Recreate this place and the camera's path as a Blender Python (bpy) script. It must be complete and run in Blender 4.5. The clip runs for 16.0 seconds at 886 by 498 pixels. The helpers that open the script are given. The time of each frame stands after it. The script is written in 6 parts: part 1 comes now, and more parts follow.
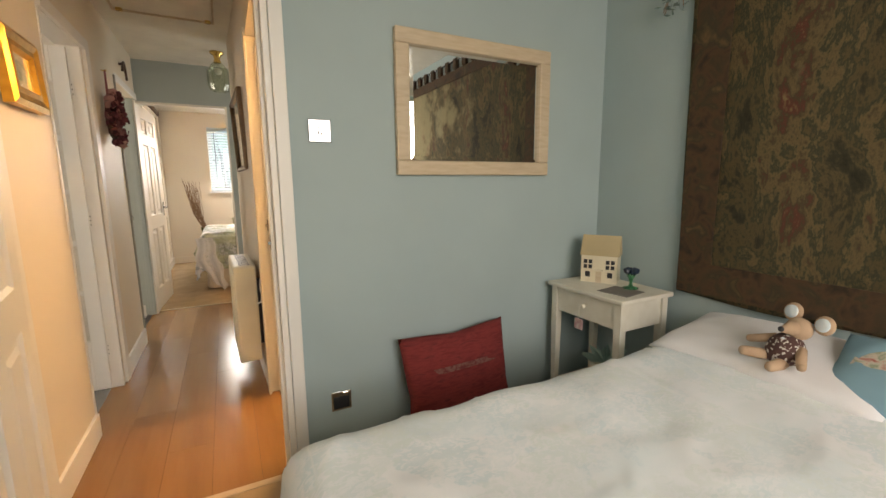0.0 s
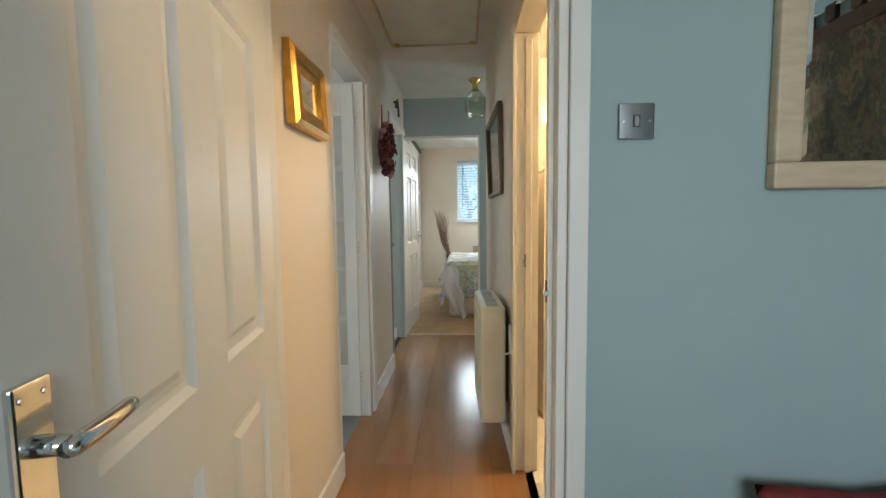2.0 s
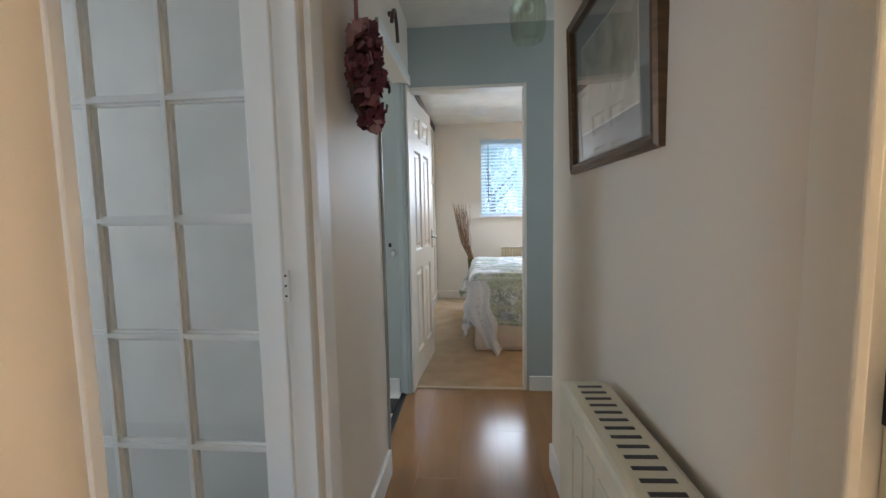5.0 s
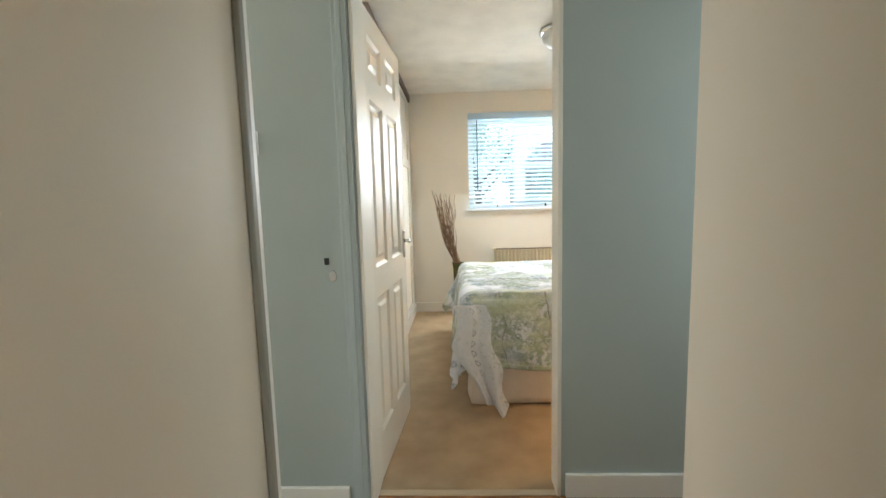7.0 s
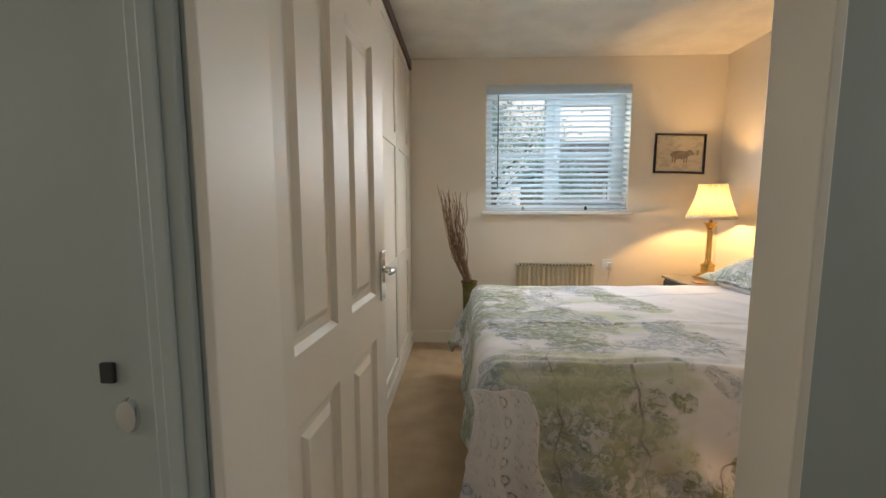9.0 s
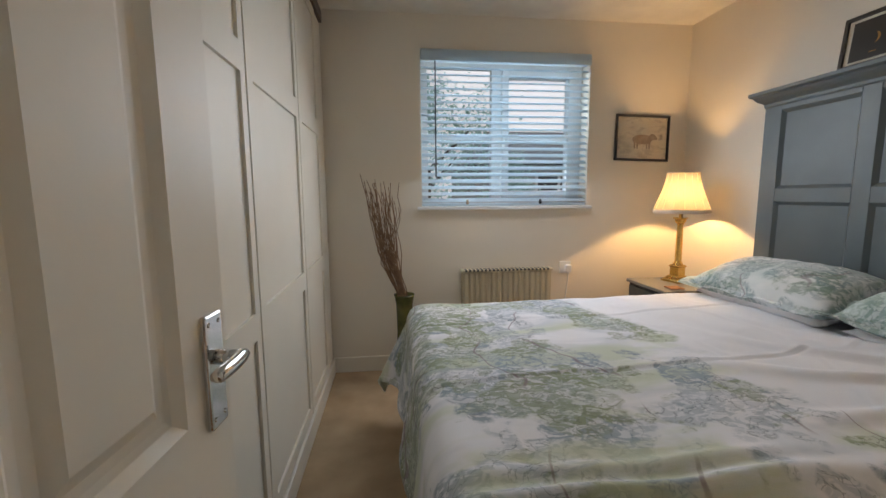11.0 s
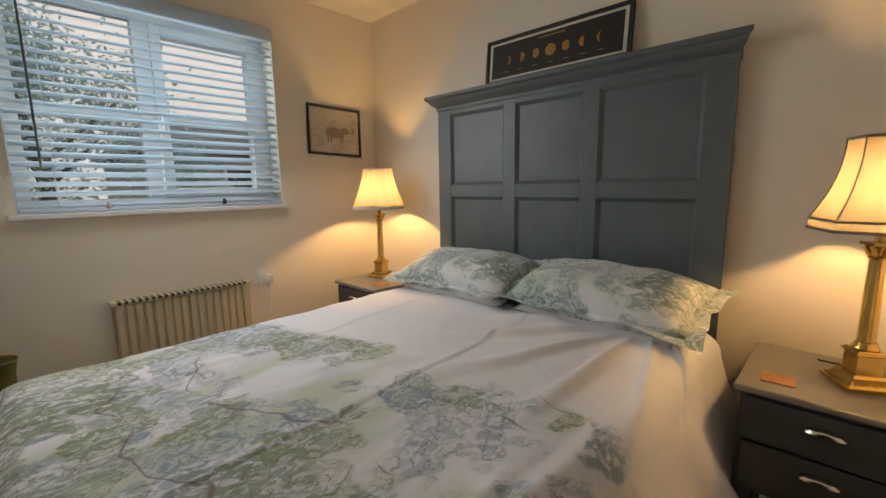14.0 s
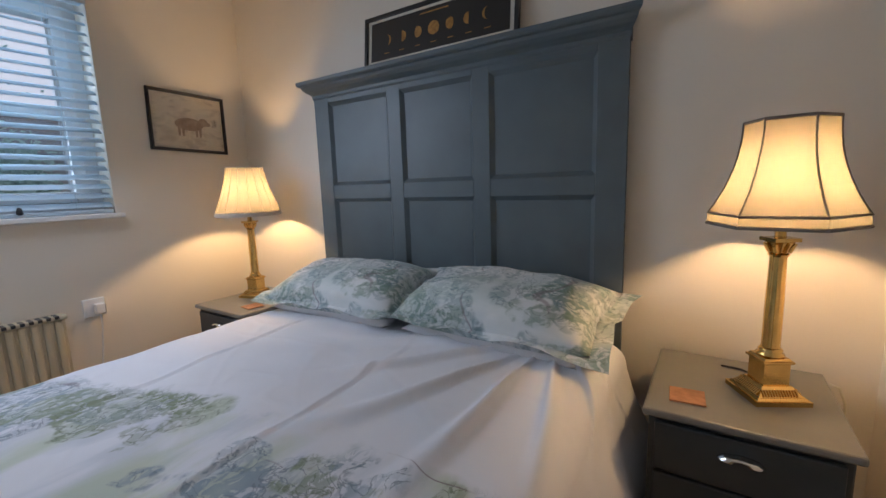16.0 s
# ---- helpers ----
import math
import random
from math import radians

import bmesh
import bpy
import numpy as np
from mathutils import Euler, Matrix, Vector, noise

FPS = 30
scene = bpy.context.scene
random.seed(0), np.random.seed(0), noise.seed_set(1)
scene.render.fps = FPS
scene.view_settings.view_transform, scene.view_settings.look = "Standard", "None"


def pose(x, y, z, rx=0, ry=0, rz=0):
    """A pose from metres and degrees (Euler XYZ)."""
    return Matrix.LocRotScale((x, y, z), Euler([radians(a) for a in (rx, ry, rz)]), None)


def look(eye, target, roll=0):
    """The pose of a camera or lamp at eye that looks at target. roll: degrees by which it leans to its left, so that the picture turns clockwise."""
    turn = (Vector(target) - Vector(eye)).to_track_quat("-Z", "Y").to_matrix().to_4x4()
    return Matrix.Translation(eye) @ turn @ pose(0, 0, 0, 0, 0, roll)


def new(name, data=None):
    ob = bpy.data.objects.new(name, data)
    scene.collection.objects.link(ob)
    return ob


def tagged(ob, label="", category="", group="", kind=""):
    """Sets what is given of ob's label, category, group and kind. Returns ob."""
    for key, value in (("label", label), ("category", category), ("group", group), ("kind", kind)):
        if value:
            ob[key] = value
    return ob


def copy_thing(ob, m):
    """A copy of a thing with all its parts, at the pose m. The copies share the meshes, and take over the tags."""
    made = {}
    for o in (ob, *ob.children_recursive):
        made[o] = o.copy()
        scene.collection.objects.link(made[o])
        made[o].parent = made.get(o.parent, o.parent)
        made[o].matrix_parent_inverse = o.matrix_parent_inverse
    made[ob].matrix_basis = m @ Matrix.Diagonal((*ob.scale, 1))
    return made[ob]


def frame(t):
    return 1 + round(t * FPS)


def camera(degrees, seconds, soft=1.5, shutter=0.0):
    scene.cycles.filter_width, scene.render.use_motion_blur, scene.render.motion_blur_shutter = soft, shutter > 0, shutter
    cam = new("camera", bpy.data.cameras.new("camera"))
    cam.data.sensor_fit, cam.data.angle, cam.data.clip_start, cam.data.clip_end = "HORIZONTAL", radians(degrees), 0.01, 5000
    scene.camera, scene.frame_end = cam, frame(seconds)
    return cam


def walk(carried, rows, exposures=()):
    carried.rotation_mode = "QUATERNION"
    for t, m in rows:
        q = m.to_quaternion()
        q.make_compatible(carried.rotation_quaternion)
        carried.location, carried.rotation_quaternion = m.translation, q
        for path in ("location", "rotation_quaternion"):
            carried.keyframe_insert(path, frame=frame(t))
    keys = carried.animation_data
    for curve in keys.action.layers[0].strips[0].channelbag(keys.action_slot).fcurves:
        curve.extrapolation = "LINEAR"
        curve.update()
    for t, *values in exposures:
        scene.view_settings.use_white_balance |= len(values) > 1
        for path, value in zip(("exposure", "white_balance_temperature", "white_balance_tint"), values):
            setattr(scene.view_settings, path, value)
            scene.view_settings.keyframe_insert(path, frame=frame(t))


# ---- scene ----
cam = camera(93.4, 16.0)
PATH = [
    (0, (0.6, 0.641, 1.222), (1.507, 2.396, 0.913), -0.5),
    (0.5, (0.561, 0.791, 1.218), (1.093, 2.699, 0.941), -0.3),
    (1, (0.567, 0.989, 1.232), (0.792, 2.961, 0.985), -0.7),
    (1.5, (0.562, 1.131, 1.214), (0.579, 3.121, 1.021), -0.5),
    (2, (0.526, 1.285, 1.203), (0.425, 3.277, 1.049), -0.7),
    (2.5, (0.461, 1.51, 1.195), (0.285, 3.498, 1.066), -1.4),
    (3, (0.455, 1.735, 1.192), (0.242, 3.72, 1.07), -1.7),
    (5.5, (0.362, 2.998, 1.207), (0.202, 4.982, 1.012), -1.2),
    (6, (0.351, 3.278, 1.193), (0.204, 5.262, 0.993), -1.6),
    (6.5, (0.293, 3.573, 1.203), (0.193, 5.559, 0.995), -1.9),
    (7, (0.289, 3.867, 1.192), (0.216, 5.854, 0.976), -1.5),
    (7.5, (0.305, 4.148, 1.189), (0.22, 6.135, 0.971), -1.6),
    (8, (0.282, 4.399, 1.198), (0.167, 6.384, 0.982), -0.3),
    (10.3, (0.208, 5.418, 1.189), (0.227, 7.405, 0.96), -0.1),
    (10.5, (0.212, 5.461, 1.201), (0.28, 7.446, 0.963), -0.4),
    (11, (0.222, 5.605, 1.198), (0.457, 7.575, 0.946), -0.4),
    (11.5, (0.248, 5.731, 1.216), (0.653, 7.672, 0.95), -0.5),
    (12, (0.252, 5.85, 1.212), (0.887, 7.728, 0.951), -0.8),
    (12.5, (0.256, 5.918, 1.215), (1.146, 7.689, 0.953), -0.9),
    (13, (0.325, 5.926, 1.229), (1.412, 7.582, 0.956), -1.1),
    (13.5, (0.356, 5.924, 1.218), (1.633, 7.438, 0.938), -0.7),
    (14, (0.392, 5.912, 1.222), (1.815, 7.285, 0.922), -0.9),
    (14.5, (0.419, 5.911, 1.208), (1.965, 7.142, 0.903), -1.0),
    (15, (0.505, 5.898, 1.21), (2.123, 7.029, 0.892), -1.2),
    (15.5, (0.593, 5.923, 1.205), (2.257, 6.99, 0.896), -1.6),
    (16, (0.721, 5.981, 1.205), (2.381, 7.056, 0.905), -1.9),
]
exposures = [
    (0, 0.42, 9700, 26), (0.5, 0.38, 8100, 22), (1.0, 0.4, 7200, 17), (1.5, 0.35, 7300, 14), (2.5, -0.2, 6200, 11), (3.0, -0.25, 5800, 9), (5.5, 0.22, 6700, 19),
    (6.5, 0.5, 7300, 16), (7.0, 0.46, 7400, 14), (7.5, 0.25, 7400, 16), (8.0, -0.12, 8500, 20), (10.3, -0.92, 7400, 21), (12.5, -1.14, 7400, 20), (13.5, -1.16, 7900, 21), (14.0, -1.28, 8200, 21), (15.0, -1.36, 8300, 23), (16.0, -1.38, 6200, 22),
]
walk(cam, [(t, look(e, a, r)) for t, e, a, r in PATH], exposures)

# ---- world and light ----
SKY = bpy.data.worlds.new("sky")
scene.world = SKY
SKY.use_nodes = True
nt = SKY.node_tree
sky = nt.nodes.new("ShaderNodeTexSky")
sky.sky_type, sky.sun_disc = "NISHITA", False
sky.sun_elevation, sky.sun_rotation = radians(38), radians(200)
nt.links.new(sky.outputs[0], nt.nodes["Background"].inputs[0])
nt.nodes["Background"].inputs[1].default_value = 0.15


def area(name, eye, target, w, h, power, colour):
    d = bpy.data.lights.new(name, "AREA")
    d.shape, d.size, d.size_y, d.energy, d.color = "RECTANGLE", w, h, power, colour
    ob = new(name, d)
    ob.matrix_world = look(eye, target)
    return ob


def point(name, at, power, colour, radius):
    d = bpy.data.lights.new(name, "POINT")
    d.energy, d.color, d.shadow_soft_size = power, colour, radius
    ob = new(name, d)
    ob.location = at
    return ob


sd = bpy.data.lights.new("sun", "SUN")
sd.energy, sd.angle, sd.color = 1.5, radians(20), (1.0, 0.95, 0.88)
so = new("sun", sd)
so.matrix_world = look((0, 0, 8), (3, 6, 0))

DAY = (0.80, 0.92, 1.0)
WARM = (1.0, 0.60, 0.25)
area("sky_blue_room", (1.15, -1.12, 1.75), (1.3, 0.5, 0.3), 1.6, 1.1, 47, (0.72, 0.88, 1.0))
area("sky_living_room", (-2.55, 2.56, 1.4), (-0.5, 3.6, 1.15), 1.0, 1.3, 34, (0.66, 0.84, 1.0))
area("sky_kitchen", (-2.3, 5.1, 1.5), (0, 5.0, 1.0), 1.1, 1.0, 20, DAY)
area("sky_recess", (2.18, 5.02, 1.2), (0, 5.0, 0.7), 0.6, 1.4, 12, (0.66, 0.85, 1.0))
area("sky_bedroom", (0.995, 8.14, 1.66), (1.0, 6.8, 0.55), 1.1, 0.8, 25, (0.74, 0.88, 1.0))
area("sky_glass", (0.995, 8.53, 1.62), (1.0, 6.2, 1.5), 1.05, 0.92, 19, (0.64, 0.86, 1.0))
point("bathroom_bulb", (1.45, 3.25, 2.2), 55, (1.0, 0.75, 0.44), 0.08)

# ---- materials ----


def mat(name, col, rough=0.6, metal=0.0, col2=None, scale=5.0, bump=0.08, fine=160.0, spec=0.5, sheen=0.0, trans=0.0, stretch=(1, 1, 1), rnd=0.0):
    m = bpy.data.materials.new(name)
    m.use_nodes = True
    n, l = m.node_tree.nodes, m.node_tree.links
    b = n["Principled BSDF"]
    b.inputs["Roughness"].default_value = rough
    b.inputs["Metallic"].default_value = metal
    b.inputs["Specular IOR Level"].default_value = spec
    b.inputs["Sheen Weight"].default_value = sheen
    b.inputs["Transmission Weight"].default_value = trans
    tc = n.new("ShaderNodeTexCoord")
    mp = n.new("ShaderNodeMapping")
    mp.inputs["Scale"].default_value = stretch
    l.new(tc.outputs["Object"], mp.inputs[0])
    a = n.new("ShaderNodeTexNoise")
    a.inputs["Scale"].default_value, a.inputs["Detail"].default_value = scale, 5
    f = n.new("ShaderNodeTexNoise")
    f.inputs["Scale"].default_value, f.inputs["Detail"].default_value = fine, 3
    l.new(mp.outputs[0], a.inputs["Vector"])
    l.new(mp.outputs[0], f.inputs["Vector"])
    mix = n.new("ShaderNodeMix")
    mix.data_type = "RGBA"
    c2 = col2 or tuple(c * 0.88 for c in col)
    mix.inputs["A"].default_value, mix.inputs["B"].default_value = (*col, 1), (*c2, 1)
    ramp = n.new("ShaderNodeMapRange")
    ramp.inputs[1].default_value, ramp.inputs[2].default_value = 0.35, 0.68
    l.new(a.outputs["Fac"], ramp.inputs[0])
    fac = ramp.outputs[0]
    if rnd:
        oi = n.new("ShaderNodeObjectInfo")
        ad = n.new("ShaderNodeMath")
        ad.operation = "MULTIPLY_ADD"
        l.new(oi.outputs["Random"], ad.inputs[0])
        ad.inputs[1].default_value = rnd
        l.new(fac, ad.inputs[2])
        sc = n.new("ShaderNodeMath")
        sc.operation, sc.use_clamp = "MULTIPLY", True
        sc.inputs[1].default_value = 1 / (1 + rnd)
        l.new(ad.outputs[0], sc.inputs[0])
        fac = sc.outputs[0]
    l.new(fac, mix.inputs["Factor"])
    l.new(mix.outputs["Result"], b.inputs["Base Color"])
    if bump:
        bp = n.new("ShaderNodeBump")
        bp.inputs["Strength"].default_value, bp.inputs["Distance"].default_value = bump, 0.002
        l.new(f.outputs["Fac"], bp.inputs["Height"])
        l.new(bp.outputs[0], b.inputs["Normal"])
    return m


def glow(name, col, strength):
    m = bpy.data.materials.new(name)
    m.use_nodes = True
    b = m.node_tree.nodes["Principled BSDF"]
    b.inputs["Base Color"].default_value = (*col, 1)
    b.inputs["Emission Color"].default_value = (*col, 1)
    b.inputs["Emission Strength"].default_value = strength
    return m


def glass(name, col=(1, 1, 1), rough=0.0):
    m = bpy.data.materials.new(name)
    m.use_nodes = True
    n, l = m.node_tree.nodes, m.node_tree.links
    t, g, x = n.new("ShaderNodeBsdfTransparent"), n.new("ShaderNodeBsdfGlossy"), n.new("ShaderNodeMixShader")
    lw, pw, sc = n.new("ShaderNodeLayerWeight"), n.new("ShaderNodeMath"), n.new("ShaderNodeMath")
    lw.inputs[0].default_value = 0.5
    pw.operation, sc.operation = "POWER", "MULTIPLY_ADD"
    pw.inputs[1].default_value = 4.0
    sc.inputs[1].default_value, sc.inputs[2].default_value = 0.85, 0.06
    l.new(lw.outputs["Facing"], pw.inputs[0])
    l.new(pw.outputs[0], sc.inputs[0])
    t.inputs[0].default_value, g.inputs["Roughness"].default_value = (*col, 1), rough
    l.new(sc.outputs[0], x.inputs[0])
    l.new(t.outputs[0], x.inputs[1])
    l.new(g.outputs[0], x.inputs[2])
    l.new(x.outputs[0], n["Material Output"].inputs[0])
    return m


PAINT_BLUE = mat("duck_egg_wall_paint", (0.36, 0.465, 0.475), 0.7, col2=(0.34, 0.44, 0.45), scale=2.5, bump=0.12, fine=90)
PAINT_TEAL = mat("grey_green_wall_paint", (0.425, 0.485, 0.472), 0.6, col2=(0.405, 0.465, 0.452), scale=2.5, bump=0.12, fine=90)
PAINT_CREAM = mat("cream_wall_paint", (0.78, 0.70, 0.59), 0.55, col2=(0.75, 0.67, 0.56), scale=2.0, bump=0.15, fine=80)
PAINT_BED = mat("warm_white_wall_paint", (0.80, 0.74, 0.65), 0.6, col2=(0.77, 0.71, 0.62), scale=2.0, bump=0.15, fine=80)
PAINT_CEIL = mat("ceiling_paint", (0.80, 0.76, 0.68), 0.8, bump=0.15, fine=60)
GLOSS = mat("white_gloss_paint", (0.80, 0.79, 0.76), 0.44, col2=(0.77, 0.76, 0.72), scale=3, bump=0.05, fine=40)
GLOSS_CREAM = mat("off_white_satin_paint", (0.80, 0.76, 0.68), 0.46, col2=(0.77, 0.73, 0.65), scale=3, bump=0.05, fine=40)
UPVC = mat("white_plastic", (0.82, 0.83, 0.84), 0.3, bump=0.0)
CARPET = mat("beige_carpet", (0.50, 0.37, 0.245), 0.95, col2=(0.41, 0.30, 0.195), scale=6, bump=0.9, fine=420, spec=0.1)
CARPET_GREY = mat("grey_carpet", (0.30, 0.30, 0.29), 0.95, bump=0.9, fine=420, spec=0.1)
LAMINATE = mat("oak_laminate", (0.36, 0.185, 0.078), 0.2, col2=(0.27, 0.13, 0.052), scale=2.2, bump=0.03, fine=40, stretch=(6, 0.6, 1), rnd=0.8)
CHROME = mat("polished_chrome", (0.75, 0.75, 0.75), 0.12, 1.0, bump=0.02)
BRASS = mat("polished_brass", (0.80, 0.55, 0.20), 0.18, 1.0, col2=(0.68, 0.44, 0.15), scale=20, bump=0.03)
GOLD = mat("gilt_moulding", (0.72, 0.42, 0.10), 0.32, 1.0, col2=(0.55, 0.30, 0.07), scale=18, bump=0.1)
BLACK = mat("black_paint", (0.02, 0.02, 0.022), 0.4)
DARKWOOD = mat("dark_brown_wood", (0.085, 0.035, 0.016), 0.35, col2=(0.05, 0.022, 0.011), scale=10, stretch=(1, 6, 6))
PALEWOOD = mat("limed_wood", (0.62, 0.50, 0.36), 0.5, col2=(0.54, 0.42, 0.29), scale=12, stretch=(1, 1, 6))
GREY_PAINT = mat("slate_grey_furniture_paint", (0.105, 0.135, 0.150), 0.42, col2=(0.09, 0.117, 0.131), scale=6, bump=0.12, fine=70)
# dark tone for the shadow line beside the kitchen door frame
SHADOW_STRIP = mat("shadow_strip_paint", (0.27, 0.26, 0.22), 0.45, bump=0.04)
MIRROR = mat("silvered_glass", (0.86, 0.88, 0.88), 0.015, 1.0, col2=(0.86, 0.88, 0.88), bump=0)
GLASS = glass("clear_glass")
HEATER = mat("cream_enamel", (0.72, 0.66, 0.50), 0.4, bump=0.04)
RADIATOR = mat("beige_enamel", (0.62, 0.545, 0.39), 0.4, bump=0.04)
COTTON = mat("white_cotton", (0.76, 0.75, 0.76), 0.85, col2=(0.72, 0.71, 0.72), scale=3, bump=0.25, fine=350, sheen=0.2)
TILE_W = mat("white_glazed_tile", (0.80, 0.78, 0.72), 0.15, bump=0.02)
TILE_K = mat("black_floor_tile", (0.015, 0.015, 0.016), 0.2, bump=0.03)

# ---- modelling helpers ----


def box(bm, x0, y0, z0, x1, y1, z1, bev=0.0, seg=2):
    vs = [bm.verts.new((x, y, z)) for z in (z0, z1) for y in (y0, y1) for x in (x0, x1)]
    fs = [bm.faces.new([vs[i] for i in q]) for q in ((0, 2, 3, 1), (4, 5, 7, 6), (0, 1, 5, 4), (2, 6, 7, 3), (0, 4, 6, 2), (1, 3, 7, 5))]
    if bev:
        es = list({e for f in fs for e in f.edges})
        bmesh.ops.bevel(bm, geom=es, offset=bev, segments=seg, affect="EDGES", profile=0.5, clamp_overlap=True)
    return bm


def boxes(*rows, bev=0.0):
    bm = bmesh.new()
    for r in rows:
        box(bm, *r, bev=bev)
    return bm


def rod(bm, p, q, r0, r1=None, n=10):
    p, q = Vector(p), Vector(q)
    r1 = r0 if r1 is None else r1
    t = (q - p).to_track_quat("Z", "Y").to_matrix().to_4x4()
    t.translation = (p + q) / 2
    bmesh.ops.create_cone(bm, cap_ends=True, segments=n, radius1=r0, radius2=r1, depth=(q - p).length, matrix=t)
    return bm


def lathe(bm, prof, at=(0, 0, 0), n=24, turn=0.0, close=True):
    rings = []
    for r, z in prof:
        rings.append([bm.verts.new((at[0] + r * math.cos(turn + 2 * math.pi * k / n), at[1] + r * math.sin(turn + 2 * math.pi * k / n), at[2] + z)) for k in range(n)])
    for a, b in zip(rings, rings[1:]):
        for k in range(n):
            bm.faces.new((a[k], a[(k + 1) % n], b[(k + 1) % n], b[k]))
    if close:
        bm.faces.new(list(reversed(rings[0])))
        bm.faces.new(rings[-1])
    return bm


def tube(bm, pts, r, n=8):
    """A connected round sweep along pts; r: one radius, or one for each point."""
    pts = [Vector(p) for p in pts]
    rs = r if isinstance(r, (list, tuple)) else [r] * len(pts)
    d0 = (pts[1] - pts[0]).normalized()
    u = d0.orthogonal().normalized()
    rings = []
    for i, p in enumerate(pts):
        d = (pts[min(i + 1, len(pts) - 1)] - pts[max(i - 1, 0)]).normalized()
        u = (u - d * u.dot(d)).normalized()
        w = d.cross(u)
        rings.append([bm.verts.new(p + (u * math.cos(2 * math.pi * k / n) + w * math.sin(2 * math.pi * k / n)) * rs[i]) for k in range(n)])
    for a, b in zip(rings, rings[1:]):
        for k in range(n):
            bm.faces.new((a[k], a[(k + 1) % n], b[(k + 1) % n], b[k]))
    bm.faces.new(rings[0][::-1]), bm.faces.new(rings[-1])
    return bm


def grid(bm, nu, nv, fn):
    vs = [[bm.verts.new(fn(i / nu, j / nv)) for j in range(nv + 1)] for i in range(nu + 1)]
    for i in range(nu):
        for j in range(nv):
            bm.faces.new((vs[i][j], vs[i + 1][j], vs[i + 1][j + 1], vs[i][j + 1]))
    return bm


def part(name, bm, material, parent=None, label="", smooth=False):
    me = bpy.data.meshes.new(name)
    bmesh.ops.recalc_face_normals(bm, faces=bm.faces)
    bm.to_mesh(me)
    bm.free()
    me.materials.append(material)
    if smooth:
        for p in me.polygons:
            p.use_smooth = True
    ob = new(name, me)
    if parent:
        ob.parent = parent
    if label:
        ob["label"] = label
    return ob


def thing(name, m, label, category, group="", kind=""):
    ob = new(name)
    ob.empty_display_size = 0.1
    ob.matrix_basis = m
    return tagged(ob, label, category, group, kind)


def built(name, bm, material, label="", smooth=False):
    return tagged(part(name, bm, material, None, label, smooth), kind="structure")


def solidify(ob, t, off=-1.0):
    md = ob.modifiers.new("thickness", "SOLIDIFY")
    md.thickness, md.offset = t, off
    return ob


def n3(x, y, z=0.0):
    return noise.noise(Vector((x, y, z)))


# ---- plan: hall runs along y; blue room to the south, bedroom to the north ----
H = 2.36
BX0, BX1, BY0, BY1 = -0.35, 2.47, -1.5, 2.345
HX0, HX1 = -0.05, 0.755
DOOR_H = 1.99

# blue room
built("wall_blue_north", boxes((BX0, BY1, 0, -0.045, BY1 + 0.055, H), (0.785, BY1, 0, BX1, BY1 + 0.055, H), (-0.045, BY1, 2.02, 0.785, BY1 + 0.055, H)), PAINT_BLUE, "duck-egg blue painted plaster wall")
built("wall_blue_east", boxes((BX1, BY0, 0, BX1 + 0.1, BY1 + 0.11, H)), PAINT_BLUE, "duck-egg blue painted plaster wall")
built("wall_blue_west", boxes((BX0 - 0.1, BY0, 0, BX0, BY1, H)), PAINT_BLUE, "duck-egg blue painted plaster wall")
built("wall_blue_south", boxes((BX0 - 0.1, BY0 - 0.1, 0, 0.3, BY0, H), (2.0, BY0 - 0.1, 0, BX1 + 0.1, BY0, H), (0.3, BY0 - 0.1, 0, 2.0, BY0, 0.85), (0.3, BY0 - 0.1, 2.15, 2.0, BY0, H)), PAINT_BLUE, "duck-egg blue painted plaster wall")
built("floor_blue_room", boxes((BX0 - 0.1, BY0 - 0.1, -0.06, BX1, BY1 + 0.03, 0.0)), CARPET, "beige cut-pile carpet")
built("ceiling_blue_room", boxes((BX0 - 0.1, BY0 - 0.1, H, BX1 + 0.1, BY1 + 0.055, H + 0.08)), PAINT_CEIL, "white painted ceiling")
built("baseboard_blue_room", boxes((0.855, BY1 - 0.016, 0, BX1, BY1, 0.12), (BX1 - 0.016, BY0, 0, BX1, BY1 - 0.016, 0.12), bev=0.004), PAINT_BLUE, "skirting board painted to match the wall")

# hall
built("wall_hall_south", boxes((-0.15, BY1 + 0.055, 0, -0.045, BY1 + 0.115, H), (0.785, BY1 + 0.055, 0, 2.4, BY1 + 0.115, H), (-0.045, BY1 + 0.055, 2.02, 0.785, BY1 + 0.115, H)), PAINT_CREAM, "cream painted plaster wall")
HY = BY1 + 0.115
built("wall_hall_west", boxes((-0.15, HY, 0, HX0, 3.12, H), (-0.15, 3.74, 0, HX0, 4.545, H), (-0.15, 3.12, 2.0, HX0, 3.74, H), (-0.15, 4.545, 2.0, HX0, 5.38, H)), PAINT_CREAM, "cream painted plaster wall with a slight sheen")
bm = bmesh.new()
lo = [bm.verts.new(p) for p in ((0.7612, 3.22, 0), (0.86, 3.22, 0), (0.86, 4.62, 0), (0.7052, 4.62, 0))]
hi = [bm.verts.new((v.co.x, v.co.y, H)) for v in lo]
bm.faces.new(lo[::-1]), bm.faces.new(hi)
for i in range(4):
    bm.faces.new((lo[i], lo[(i + 1) % 4], hi[(i + 1) % 4], hi[i]))
box(bm, HX1, HY, 2.0, 0.86, 3.22, H)
built("wall_hall_east", bm, PAINT_CREAM, "cream painted plaster wall")
